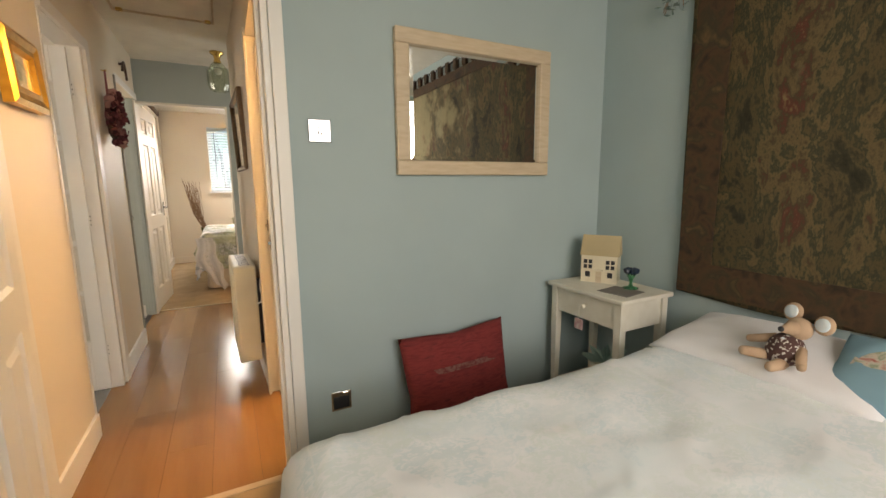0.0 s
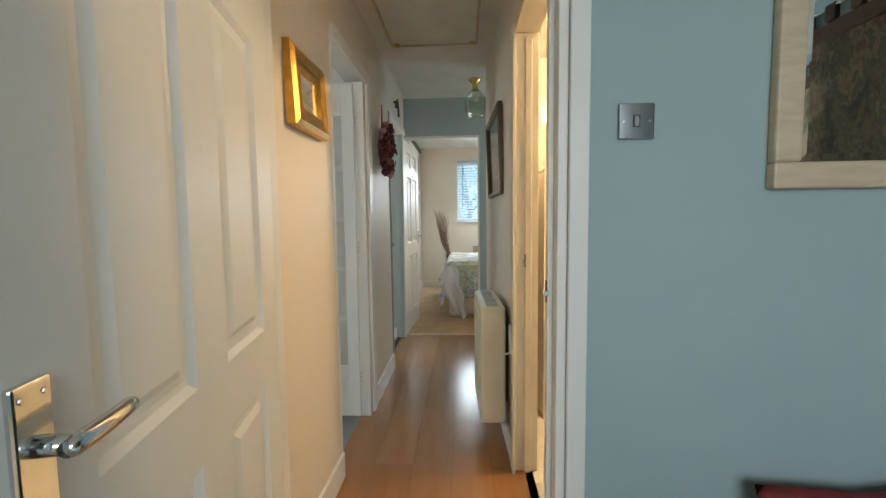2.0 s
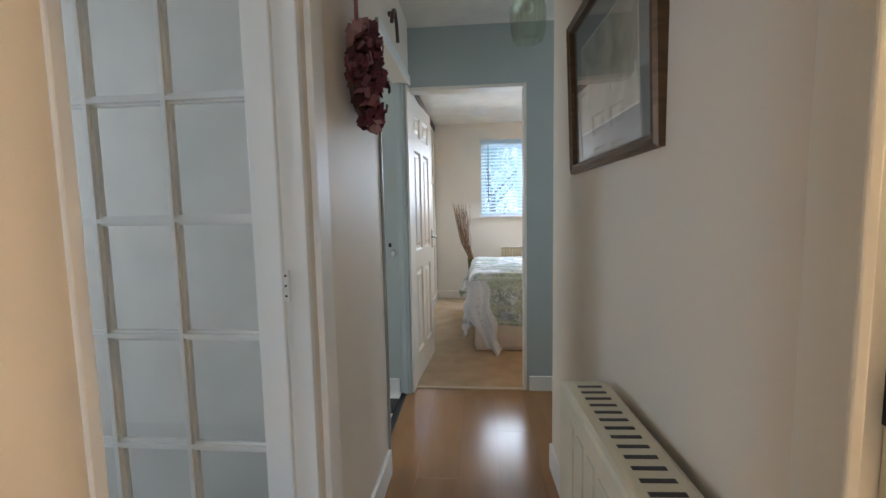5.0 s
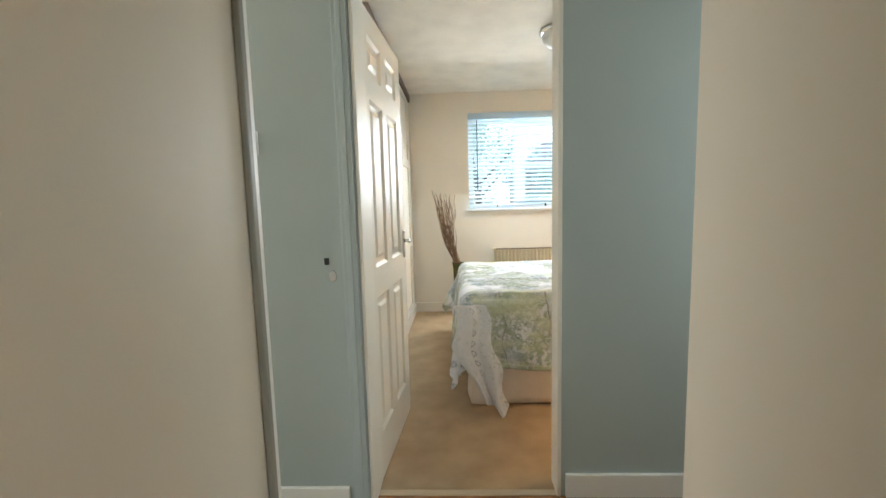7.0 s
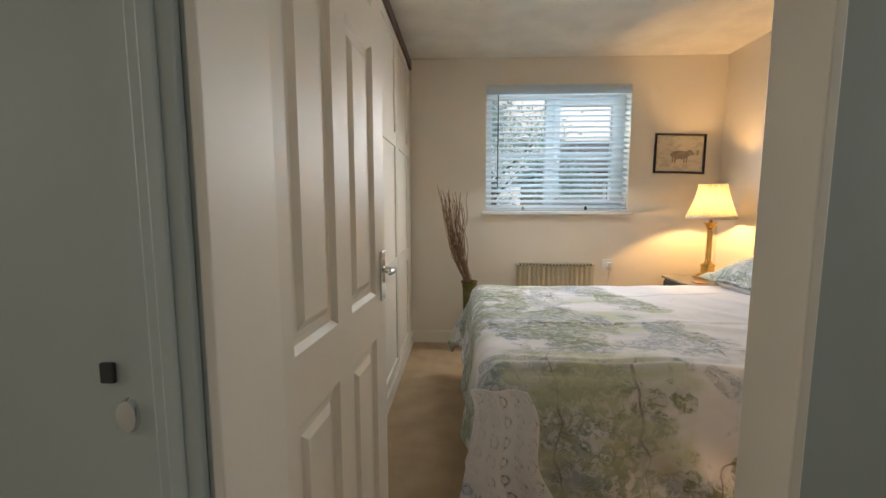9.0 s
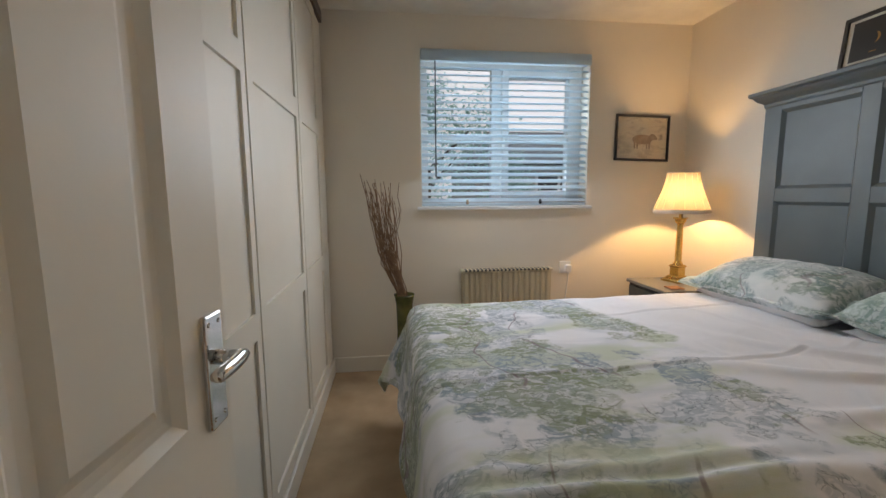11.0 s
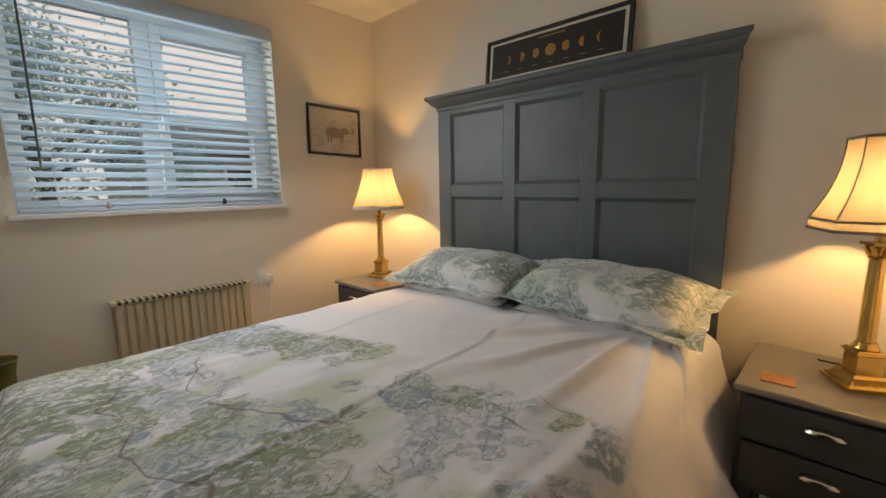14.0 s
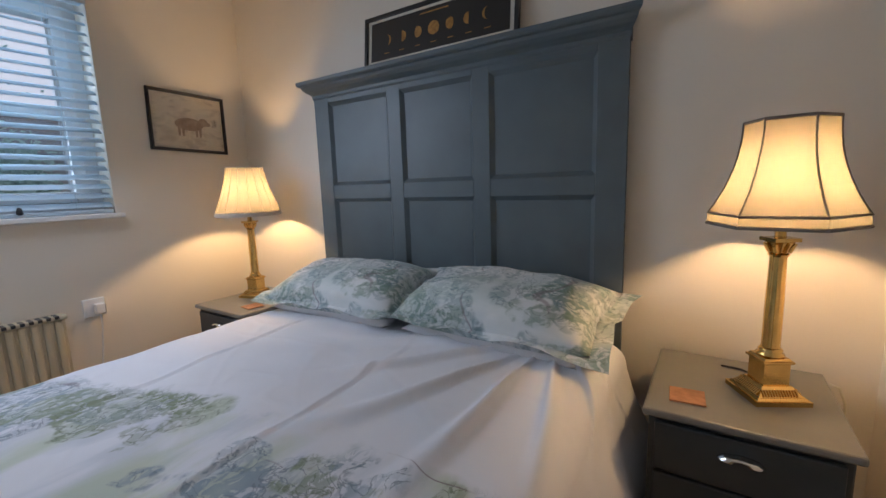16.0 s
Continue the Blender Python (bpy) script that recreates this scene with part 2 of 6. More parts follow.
built("wall_recess_south", boxes((0.86, 4.52, 0, 2.4, 4.62, H)), PAINT_CREAM, "cream painted plaster wall")
built("wall_recess_east", boxes((2.2, 4.62, 0, 2.4, 5.46, H)), PAINT_TEAL, "grey-green painted plaster wall")
NY = 5.46
built("wall_hall_north", boxes((0.677, NY, 0, 2.4, NY + 0.05, H), (-0.835, 5.385, 0, -0.076, NY + 0.05, H), (-0.076, NY, DOOR_H + 0.005, 0.677, NY + 0.05, H)), PAINT_TEAL, "grey-green painted plaster wall")
built("ceiling_hall", boxes((-0.15, BY1 + 0.055, H, 2.4, NY + 0.05, H + 0.08)), PAINT_CEIL, "white painted ceiling")
built("baseboard_hall", boxes((HX0, HY, 0, HX0 + 0.016, 3.12, 0.12), (HX0, 3.86, 0, HX0 + 0.016, 4.524, 0.12), (0.70, NY - 0.016, 0, 2.2, NY, 0.10), (-0.835, 5.369, 0, -0.155, 5.385, 0.10), bev=0.004), GLOSS, "white gloss skirting board")
bm = boxes((0, 0, 0, 0.016, 1.375, 0.12), bev=0.004)
bmesh.ops.transform(bm, matrix=pose(0.745, 3.24, 0, 0, 0, 2.3), verts=bm.verts)
built("baseboard_hall_east", bm, GLOSS, "white gloss skirting board")

# bedroom
RX0, RX1, RY1, RH = -0.22, 2.30, 8.42, 2.35
built("wall_bedroom_south", boxes((0.677, NY + 0.05, 0, RX1, NY + 0.1, RH), (-0.85, NY + 0.05, 0, -0.076, NY + 0.1, RH), (-0.076, NY + 0.05, DOOR_H + 0.005, 0.677, NY + 0.1, RH)), PAINT_BED, "warm white painted plaster wall")
WX0, WX1, WZ0, WZ1 = 0.417, 1.573, 1.127, 2.117
built("wall_bedroom_north", boxes((-0.85, RY1, 0, WX0, RY1 + 0.24, RH), (WX1, RY1, 0, RX1 + 0.1, RY1 + 0.24, RH), (WX0, RY1, 0, WX1, RY1 + 0.24, WZ0), (WX0, RY1, WZ1, WX1, RY1 + 0.24, RH)), PAINT_BED, "warm white painted plaster wall")
built("wall_bedroom_east", boxes((RX1, NY + 0.05, 0, RX1 + 0.1, RY1, RH)), PAINT_BED, "warm white painted plaster wall")
built("wall_bedroom_west", boxes((-0.95, NY + 0.05, 0, -0.85, RY1 + 0.24, RH)), PAINT_BED, "warm white painted plaster wall")
built("floor_bedroom", boxes((-0.95, NY + 0.03, -0.06, RX1 + 0.1, RY1 + 0.2, 0.0)), CARPET, "beige cut-pile carpet")
built("ceiling_bedroom", boxes((-0.95, NY + 0.05, RH, RX1 + 0.1, RY1 + 0.24, RH + 0.1)), PAINT_CEIL, "white painted ceiling")
built("baseboard_bedroom", boxes((-0.2, RY1 - 0.018, 0, RX1, RY1, 0.105), (RX1 - 0.018, NY + 0.1, 0, RX1, RY1 - 0.018, 0.105), (0.74, NY + 0.1, 0, RX1 - 0.018, NY + 0.118, 0.105), bev=0.005), GLOSS_CREAM, "cream gloss skirting board")

# living room, kitchen, bathroom shells
built("wall_living_room", boxes((-3.3, HY, 0, -3.2, 4.3, H), (-3.2, HY, 0, -0.15, HY + 0.05, H), (-3.2, 4.22, 0, -0.15, 4.3, H)), PAINT_CEIL, "pale painted plaster wall")
built("floor_living_room", boxes((-3.3, HY, -0.06, -0.11, 4.3, -0.002)), CARPET_GREY, "grey carpet")
built("ceiling_living_room", boxes((-3.3, HY, H, -0.15, 4.3, H + 0.08)), PAINT_CEIL, "white painted ceiling")
built("wall_kitchen", boxes((-2.5, 4.3, 0, -2.4, 6.3, H), (-2.4, 6.2, 0, -0.96, 6.3, H), (-0.96, 5.56, 0, -0.95, 6.3, H)), PAINT_CEIL, "pale painted plaster wall")
built("floor_kitchen", boxes((-2.5, 4.3, -0.06, -0.11, 6.2, -0.006)), BLACK, "tile bedding")
built("ceiling_kitchen", boxes((-2.5, 4.3, H, -0.15, 6.3, H + 0.08)), PAINT_CEIL, "white painted ceiling")
built("wall_bathroom", boxes((2.3, HY, 0, 2.4, 4.52, H), (0.862, 4.47, 0, 2.3, 4.52, H), (0.9, HY, 0, 2.3, HY + 0.05, H)), TILE_W, "white tiled wall")
built("floor_bathroom", boxes((0.80, HY, -0.06, 2.3, 4.47, -0.006)), GLOSS_CREAM, "tile bedding")

# ---- trims and frames ----


def casing(name, rows, material, label):
    return built(name, boxes(*rows, bev=0.003), material, label)


casing("trim_blue_door", [(0.785, BY1 - 0.015, 0, 0.833, BY1, 2.085), (-0.11, BY1 - 0.015, 0, -0.045, BY1, 2.085), (-0.045, BY1 - 0.015, 2.02, 0.785, BY1, 2.085)], GLOSS, "white gloss door architrave")
jamb = casing("trim_blue_door_jamb", [(0.76, BY1 + 0.002, 0, 0.785, HY - 0.002, 2.02), (0.745, BY1 + 0.045, 0, 0.76, BY1 + 0.075, 1.995), (-0.045, BY1 + 0.002, 0, 0.0, HY - 0.002, 2.02), (0.0, BY1 + 0.002, 1.995, 0.76, HY - 0.002, 2.02)], GLOSS, "white gloss door lining with a stop")
casing("trim_bathroom_door", [(0.742, 3.16, 0, 0.757, 3.235, 2.03), (0.757, 3.19, 0, 0.862, 3.215, 2.0), (0.80, 3.175, 0, 0.83, 3.19, 1.97)], GLOSS_CREAM, "off-white gloss door lining")
casing("trim_living_door", [(HX0, 3.77, 0, HX0 + 0.018, 3.855, 2.05), (HX0, 3.125, 1.985, HX0 + 0.018, 3.77, 2.05), (-0.15, 3.715, 0, HX0 + 0.004, 3.74, 2.0), (-0.15, 3.12, 0, HX0 + 0.004, 3.14, 2.0), (-0.15, 3.14, 1.98, HX0 + 0.002, 3.715, 2.0)], GLOSS, "white gloss door frame and architrave")
casing("trim_kitchen_door", [(HX0, 4.548, 0, HX0 + 0.006, 4.570, 2.02), (HX0, 4.570, 1.985, HX0 + 0.012, 5.384, 2.04), (-0.15, 4.545, 0, HX0 - 0.001, 4.570, 2.0)], GLOSS, "white gloss door frame and architrave")
# the shadow groove at the wall's end, put in as a dark strip
casing("trim_kitchen_shadow_strip", [(HX0, 4.530, 0, HX0 + 0.012, 4.546, 2.02)], SHADOW_STRIP, "dark strip painted in as the shadow line along the kitchen door frame")
casing("trim_bedroom_door", [(-0.074, 5.380, 0, -0.06, NY + 0.1, 1.995), (0.667, NY - 0.006, 0, 0.683, NY + 0.1, 1.995), (-0.06, NY - 0.006, 1.972, 0.667, NY + 0.1, 1.994)], GLOSS_CREAM, "off-white gloss door frame")
casing("trim_bedroom_architrave", [(-0.135, 5.370, 0, -0.080, 5.384, 2.04), (-0.118, 5.364, 0, -0.098, 5.370, 2.03)], PAINT_TEAL, "architrave painted to match the grey-green wall")
built("threshold_strip", boxes((-0.06, NY - 0.002, 0, 0.667, NY + 0.03, 0.006), bev=0.002), PALEWOOD, "thin metal carpet threshold strip")
built("threshold_strip_blue", boxes((-0.02, BY1 + 0.01, 0, 0.76, BY1 + 0.045, 0.006), bev=0.002), PALEWOOD, "thin metal carpet threshold strip")


def strike(name, at, side):
    t = thing(name, Matrix.Translation(at), "small metal latch strike plate on the door lining", "latch plate")
    part("plate", boxes((-0.001, -0.012, -0.03, 0.002, 0.012, 0.03)), BLACK, t)
    part("lip", boxes((-0.012 if side < 0 else 0.0, -0.03, -0.006, 0.0 if side < 0 else 0.012, -0.012, 0.006)), CHROME, t)


strike("latch_plate", (0.7455, BY1 + 0.06, 1.0), -1)
strike("latch_plate", (0.80, 3.182, 1.0), -1)

# ---- six-panel door ----


def lever(t, x, z, side, material):
    """A lever handle on a backplate; side: -1 or 1 along local y."""
    s, o = side, (0.0 if side > 0 else -0.035)
    p = part("backplate", boxes((x - 0.021, o + min(0, s * 0.008), z - 0.087, x + 0.021, o + max(0, s * 0.008), z + 0.063), bev=0.003), material, t, "chrome backplate")
    bm = bmesh.new()
    rod(bm, (x, o + s * 0.006, z + 0.005), (x, o + s * 0.038, z + 0.005), 0.010, 0.009, 14)
    part("spindle", bm, material, p, smooth=True)
    bm = bmesh.new()
    n = 10
    rings = []
    for i in range(n + 1):
        u = i / n
        xx = x + 0.011 - 0.084 * u
        yy = o + s * (0.038 + 0.006 * math.sin(u * 2.2))
        zz = z + 0.005 + 0.004 * u
        hh, ww = (0.0105 - 0.001 * u) * (1 if 0 < i < n else 0.7), 0.008 - 0.001 * u
        rings.append([bm.verts.new((xx, yy + ww * math.cos(a), zz + hh * math.sin(a))) for a in [k * math.pi / 5 for k in range(10)]])
    for a, b in zip(rings, rings[1:]):
        for k in range(10):
            bm.faces.new((a[k], a[(k + 1) % 10], b[(k + 1) % 10], b[k]))
    bm.faces.new(rings[0]), bm.faces.new(rings[-1])
    part("lever", bm, material, p, smooth=True)
    for dz in (-0.074, 0.050):
        for dx in (-0.012, 0.012):
            bm = bmesh.new()
            rod(bm, (x + dx, o + s * 0.007, z + dz), (x + dx, o + s * 0.0095, z + dz), 0.0035, 0.003, 8)
            part("screw", bm, material, p)


def panel_door(name, m, w, h, material, label, hz=1.0, back=0.06, st=0.102, mu=0.09, knuckle=0.004):
    """Moulded six-panel door: local x from the hinge, y through the leaf (-0.035..0)."""
    t = thing(name, m, label, "door")
    cols = [(st, w / 2 - mu / 2), (w / 2 + mu / 2, w - st)]
    rowz = [(0.20, 0.80), (0.93, 1.62), (1.72, h - 0.10)]
    bm = bmesh.new()
    box(bm, 0, -0.035, 0.005, st, 0, h), box(bm, w - st, -0.035, 0.005, w, 0, h)
    zs = [0.005, 0.20, 0.80, 0.93, 1.62, 1.72, h - 0.10, h]
    for a, b in ((0, 1), (2, 3), (4, 5), (6, 7)):
        box(bm, st, -0.035, zs[a], w - st, 0, zs[b])
    for z0, z1 in rowz:
        box(bm, cols[0][1], -0.035, z0, cols[1][0], 0, z1)
    part("leaf", bm, material, t)
    for z0, z1 in rowz:
        for x0, x1 in cols:
            bm = bmesh.new()
            for y, yy in ((0, -0.012), (-0.035, -0.023)):
                prof = [(0, y), (0.012, y + (yy - y) * 0.9), (0.022, yy), (0.034, yy + (y - yy) * 0.05), (0.05, yy + (y - yy) * 0.75)]
                rings = []
                for d, dy in prof:
                    rings.append([bm.verts.new(c) for c in ((x0 + d, dy, z0 + d), (x1 - d, dy, z0 + d), (x1 - d, dy, z1 - d), (x0 + d, dy, z1 - d))])
                for a, b in zip(rings, rings[1:]):
                    for k in range(4):
                        bm.faces.new((a[k], a[(k + 1) % 4], b[(k + 1) % 4], b[k]))
                bm.faces.new(rings[-1])
            part("panel", bm, material, t)
    lever(t, w - back, hz, 1, CHROME), lever(t, w - back, hz, -1, CHROME)
    part("latch", boxes((w, -0.028, hz - 0.03, w + 0.0015, -0.008, hz + 0.03), (w + 0.0015, -0.022, hz - 0.008, w + 0.010, -0.012, hz + 0.008)), CHROME, t, "chrome tubular latch")
    for z in (0.25, 1.0, 1.75):
        bm = bmesh.new()
        rod(bm, (-0.006, knuckle, z - 0.04), (-0.006, knuckle, z + 0.04), 0.005)
        part("hinge", bm, CHROME, t, "steel butt hinge")
    return t


panel_door("door_blue_room", pose(0.012, 2.386, 0, 0, 0, -79.9), 0.82, 1.975, GLOSS, "white six-panel door with a chrome lever, standing open", hz=1.005, back=0.033, st=0.114, mu=0.126, knuckle=-0.039)
panel_door("door_bedroom", pose(-0.100, 5.498, 0, 0, 0, 85.6), 0.70, 1.97, GLOSS_CREAM, "off-white six-panel door with a chrome lever, standing open", hz=0.99, back=0.042)

# ---- glazed fifteen-light door ----


def glazed_door(m):
    w, h = 0.76, 1.97
    t = thing("glazed_door", m, "white glazed door with small panes, standing open", "door")
    st, rows, cols = 0.07, 5, 3
    z0, z1 = 0.31, 1.785
    part("frame", boxes((0, -0.035, 0.005, st, 0, h), (w - st, -0.035, 0.005, w, 0, h), (st, -0.035, 0.005, w - st, 0, z0), (st, -0.035, z1, w - st, 0, h), bev=0.003), GLOSS, t)
    pw, ph = (w - 2 * st) / cols, (z1 - z0) / rows
    for i in range(1, cols):
        x = st + i * pw
        part("glazing_bar", boxes((x - 0.006, -0.033, z0, x + 0.006, -0.002, z1), (x - 0.013, -0.024, z0, x + 0.013, -0.011, z1)), GLOSS, t)
    for j in range(1, rows):
        z = z0 + j * ph
        part("glazing_bar", boxes((st, -0.032, z - 0.006, w - st, -0.003, z + 0.006), (st, -0.0235, z - 0.013, w - st, -0.0115, z + 0.013)), GLOSS, t)
    for i in range(cols):
        for j in range(rows):
            part("pane", boxes((st + i * pw + 0.006, -0.019, z0 + j * ph + 0.006, st + (i + 1) * pw - 0.006, -0.016, z0 + (j + 1) * ph - 0.006)), GLASS, t)
    for z in (0.25, 1.03, 1.75):
        bm = boxes((-0.017, -0.002, z - 0.038, 0.0, 0.002, z + 0.038))
        rod(bm, (0.0, 0.005, z - 0.038), (0.0, 0.005, z + 0.038), 0.0045)
        hg = part("hinge", bm, GLOSS, t, "painted butt hinge")
        for dz in (-0.025, 0.0, 0.025):
            bm = bmesh.new()
            rod(bm, (-0.009, 0.002, z + dz), (-0.009, 0.0035, z + dz), 0.003, n=8)
            part("screw", bm, BLACK, hg)
    lever(t, w - 0.05, 1.0, -1, CHROME)


glazed_door(pose(-0.105, 3.70, 0, 0, 0, 180))

# ---- hall things ----


def hatch():
    t = thing("loft_hatch", Matrix.Identity(4), "cream loft hatch in a thin wooden frame, in the ceiling", "loft hatch")
    z = H
    part("lid", boxes((0.065, 3.42, z - 0.012, 0.612, 4.15, z)), PAINT_CEIL, t)
    for r in ((0.05, 4.15, z - 0.022, 0.627, 4.166, z), (0.05, 3.4, z - 0.022, 0.627, 3.416, z), (0.05, 3.416, z - 0.022, 0.062, 4.15, z), (0.615, 3.416, z - 0.022, 0.627, 4.15, z)):
        part("frame_strip", boxes(r, bev=0.002), PALEWOOD, t)
    for x in (0.075, 0.57):
        part("catch", boxes((x, 4.12, z - 0.03, x + 0.035, 4.149, z - 0.012), bev=0.003), BRASS, t, "brass catch")


hatch()


def picture(name, m, w, h, fw, depth, frame_mat, mount_mat, art_mat, mount, label, glazed=True, slip=None):
    """A framed picture: local x along the wall, z up, front at -y; origin at the centre of the back."""
    t = thing(name, m, label, "picture")
    bm = bmesh.new()
    prof = [(0, 0), (0, -depth * 0.75), (fw * 0.25, -depth), (fw * 0.6, -depth * 0.8), (fw * 0.85, -depth * 0.85), (fw, -depth * 0.5), (fw, -0.001)]
    rings = []
    for d, y in prof:
        rings.append([bm.verts.new(c) for c in ((-w / 2 + d, y, -h / 2 + d), (w / 2 - d, y, -h / 2 + d), (w / 2 - d, y, h / 2 - d), (-w / 2 + d, y, h / 2 - d))])
    for a, b in zip(rings, rings[1:] + rings[:1]):
        for k in range(4):
            bm.faces.new((a[k], a[(k + 1) % 4], b[(k + 1) % 4], b[k]))
    part("frame", bm, frame_mat, t)
    i = fw - 0.001
    part("mount", boxes((-w / 2 + i, -depth * 0.35, -h / 2 + i, w / 2 - i, -0.002, h / 2 - i)), mount_mat, t)
    j = fw + mount
    part("print", boxes((-w / 2 + j, -depth * 0.35 - 0.002, -h / 2 + j, w / 2 - j, -depth * 0.35, h / 2 - j)), art_mat, t)
    if slip:
        part("slip", boxes((-w / 2 + j - 0.006, -depth * 0.35 - 0.001, -h / 2 + j - 0.006, w / 2 - j + 0.006, -depth * 0.35 + 0.001, h / 2 - j + 0.006)), slip, t)
    if glazed:
        part("glazing", boxes((-w / 2 + i, -depth * 0.46, -h / 2 + i, w / 2 - i, -depth * 0.42, h / 2 - i)), GLASS, t)
    return t


def blotch(name, cols, scale, rough=0.6, stretch=(1, 1, 1), bump=0.0, detail=6, warp=0.6):
    """Patches of several colours, soft-edged, as a print or weave."""
    m = bpy.data.materials.new(name)
    m.use_nodes = True
    n, l = m.node_tree.nodes, m.node_tree.links
    b = n["Principled BSDF"]
    b.inputs["Roughness"].default_value = rough
    tc, mp = n.new("ShaderNodeTexCoord"), n.new("ShaderNodeMapping")
    mp.inputs["Scale"].default_value = stretch
    l.new(tc.outputs["Object"], mp.inputs[0])
    a = n.new("ShaderNodeTexNoise")
    a.inputs["Scale"].default_value, a.inputs["Detail"].default_value, a.inputs["Distortion"].default_value = scale, detail, warp
    l.new(mp.outputs[0], a.inputs["Vector"])
    r = n.new("ShaderNodeValToRGB")
    e = r.color_ramp.elements
    while len(e) < len(cols):
        e.new(0.5)
    for k, (p, c) in enumerate(cols):
        e[k].position, e[k].color = p, (*c, 1)
    l.new(a.outputs["Fac"], r.inputs[0])
    l.new(r.outputs[0], b.inputs["Base Color"])
    if bump:
        f = n.new("ShaderNodeTexNoise")
        f.inputs["Scale"].default_value = 300
        l.new(tc.outputs["Object"], f.inputs["Vector"])
        bp = n.new("ShaderNodeBump")
        bp.inputs["Strength"].default_value, bp.inputs["Distance"].default_value = bump, 0.002
        l.new(f.outputs["Fac"], bp.inputs["Height"])
        l.new(bp.outputs[0], b.inputs["Normal"])
    return m


ART_SEA = blotch("watercolour_landscape", [(0.3, (0.30, 0.36, 0.36)), (0.5, (0.42, 0.46, 0.42)), (0.7, (0.20, 0.24, 0.20))], 9, stretch=(1, 1, 3))
ART_SEPIA = blotch("sepia_print", [(0.3, (0.12, 0.10, 0.07)), (0.45, (0.36, 0.30, 0.20)), (0.6, (0.55, 0.47, 0.34)), (0.75, (0.20, 0.17, 0.12))], 7, rough=0.4)
ART_COW = blotch("pencil_wash_print", [(0.35, (0.55, 0.47, 0.36)), (0.5, (0.72, 0.64, 0.50)), (0.62, (0.66, 0.57, 0.44)), (0.75, (0.30, 0.24, 0.18))], 11, stretch=(1, 1, 2))
BRONZE = mat("bronzed_wood", (0.13, 0.07, 0.028), 0.36, 0.35, col2=(0.08, 0.04, 0.018), scale=14, bump=0.1, stretch=(1, 1, 5))
MOUNT = mat("cream_mount_board", (0.70, 0.66, 0.56), 0.8, bump=0.03)
MOUNT_GREY = mat("grey_mount_board", (0.20, 0.19, 0.18), 0.7, bump=0.03)
MOUNT_TEAL = mat("teal_mount_board", (0.12, 0.25, 0.22), 0.7, bump=0.03)

picture("gold_framed_picture", pose(HX0, 2.80, 1.645, -3, 0, 90), 0.325, 0.27, 0.075, 0.04, GOLD, MOUNT, ART_SEA, 0.025, "small landscape in a gilt frame on the cream wall")
picture("large_framed_print", pose(0.733, 3.935, 1.575, 2, 0, -87.7), 0.66, 0.50, 0.034, 0.03, BRONZE, MOUNT_GREY, ART_SEPIA, 0.085, "large sepia print in a bronzed wooden frame on the cream wall", slip=MOUNT)
picture("teal_framed_picture", pose(1.57, NY, 1.55, -1, 0, 0), 0.50, 0.46, 0.04, 0.03, DARKWOOD, MOUNT_TEAL, ART_SEPIA, 0.07, "wood-framed picture with a teal mount on the grey-green wall")


def storage_heater():
    t = thing("panel_heater", pose(0.750, 3.345, 0.15, 0, 0, 2.3), "cream slim electric panel heater fixed to the wall", "heater")
    w, d, h = 0.49, 0.125, 0.60
    part("casing", boxes((-d - 0.02, 0, 0, -0.02, w, h), bev=0.012), HEATER, t)
    for k in range(13):
        y = 0.03 + k * 0.034
        part("grille_slot", boxes((-d + 0.015, y, h - 0.004, -0.05, y + 0.011, h + 0.001)), BLACK, t, "dark air outlet slot")
    for k in range(5):
        y = 0.04 + k * 0.076
        part("rib", boxes((-d - 0.024, y, 0.06, -d - 0.019, y + 0.05, h - 0.06), bev=0.002), HEATER, t)
    for y in (0.08, 0.34):
        part("bracket", boxes((-0.02, y, 0.08, 0.006, y + 0.03, 0.5)), BLACK, t)
    s = thing("fused_spur", pose(0.757, 3.30, 0.62, 0, 0, 2.3), "white fused spur switch on the wall beside the heater", "switch")
    part("plate", boxes((-0.012, -0.043, -0.043, 0, 0.043, 0.043), bev=0.004), UPVC, s)
    part("rocker", boxes((-0.017, -0.012, -0.015, -0.012, 0.012, 0.015), bev=0.002), UPVC, s)
    bm = bmesh.new()
    tube(bm, [(-0.008, 0.0, -0.043), (-0.012, 0.005, -0.09), (-0.03, 0.05, -0.11), (-0.045, 0.09, -0.11)], 0.005)
    part("flex", bm, UPVC, s)


storage_heater()


def switch_plate(name, m, plate, n, label, rocker_mat, half=0.043):
    t = thing(name, m, label, "light switch")
    part("plate", boxes((-half, -0.008, -half, half, 0, half), bev=0.003), plate, t)
    for k in range(n):
        x = (k - (n - 1) / 2) * 0.022
        part("surround", boxes((x - 0.0085, -0.0086, -0.0145, x + 0.0085, -0.007, 0.0145)), BLACK, t, "dark gap round the rocker")
        part("rocker", boxes((x - 0.006, -0.013, -0.012, x + 0.006, -0.0082, 0.012), bev=0.002), rocker_mat, t)
    for x in (-0.031, 0.031):
        bm = bmesh.new()
        rod(bm, (x, -0.008, 0), (x, -0.0095, 0), 0.004, 0.0035)
        part("screw", bm, CHROME, t)
    return t


# chrome with a darkened base, in place of the dark reflections in the plate
DARKCHROME = mat("darkened_chrome_plate", (0.36, 0.37, 0.38), 0.14, 1.0, bump=0.02)
switch_plate("chrome_light_switch", pose(0.945, BY1, 1.428), DARKCHROME, 1, "polished chrome light switch on the blue wall", CHROME, 0.043)
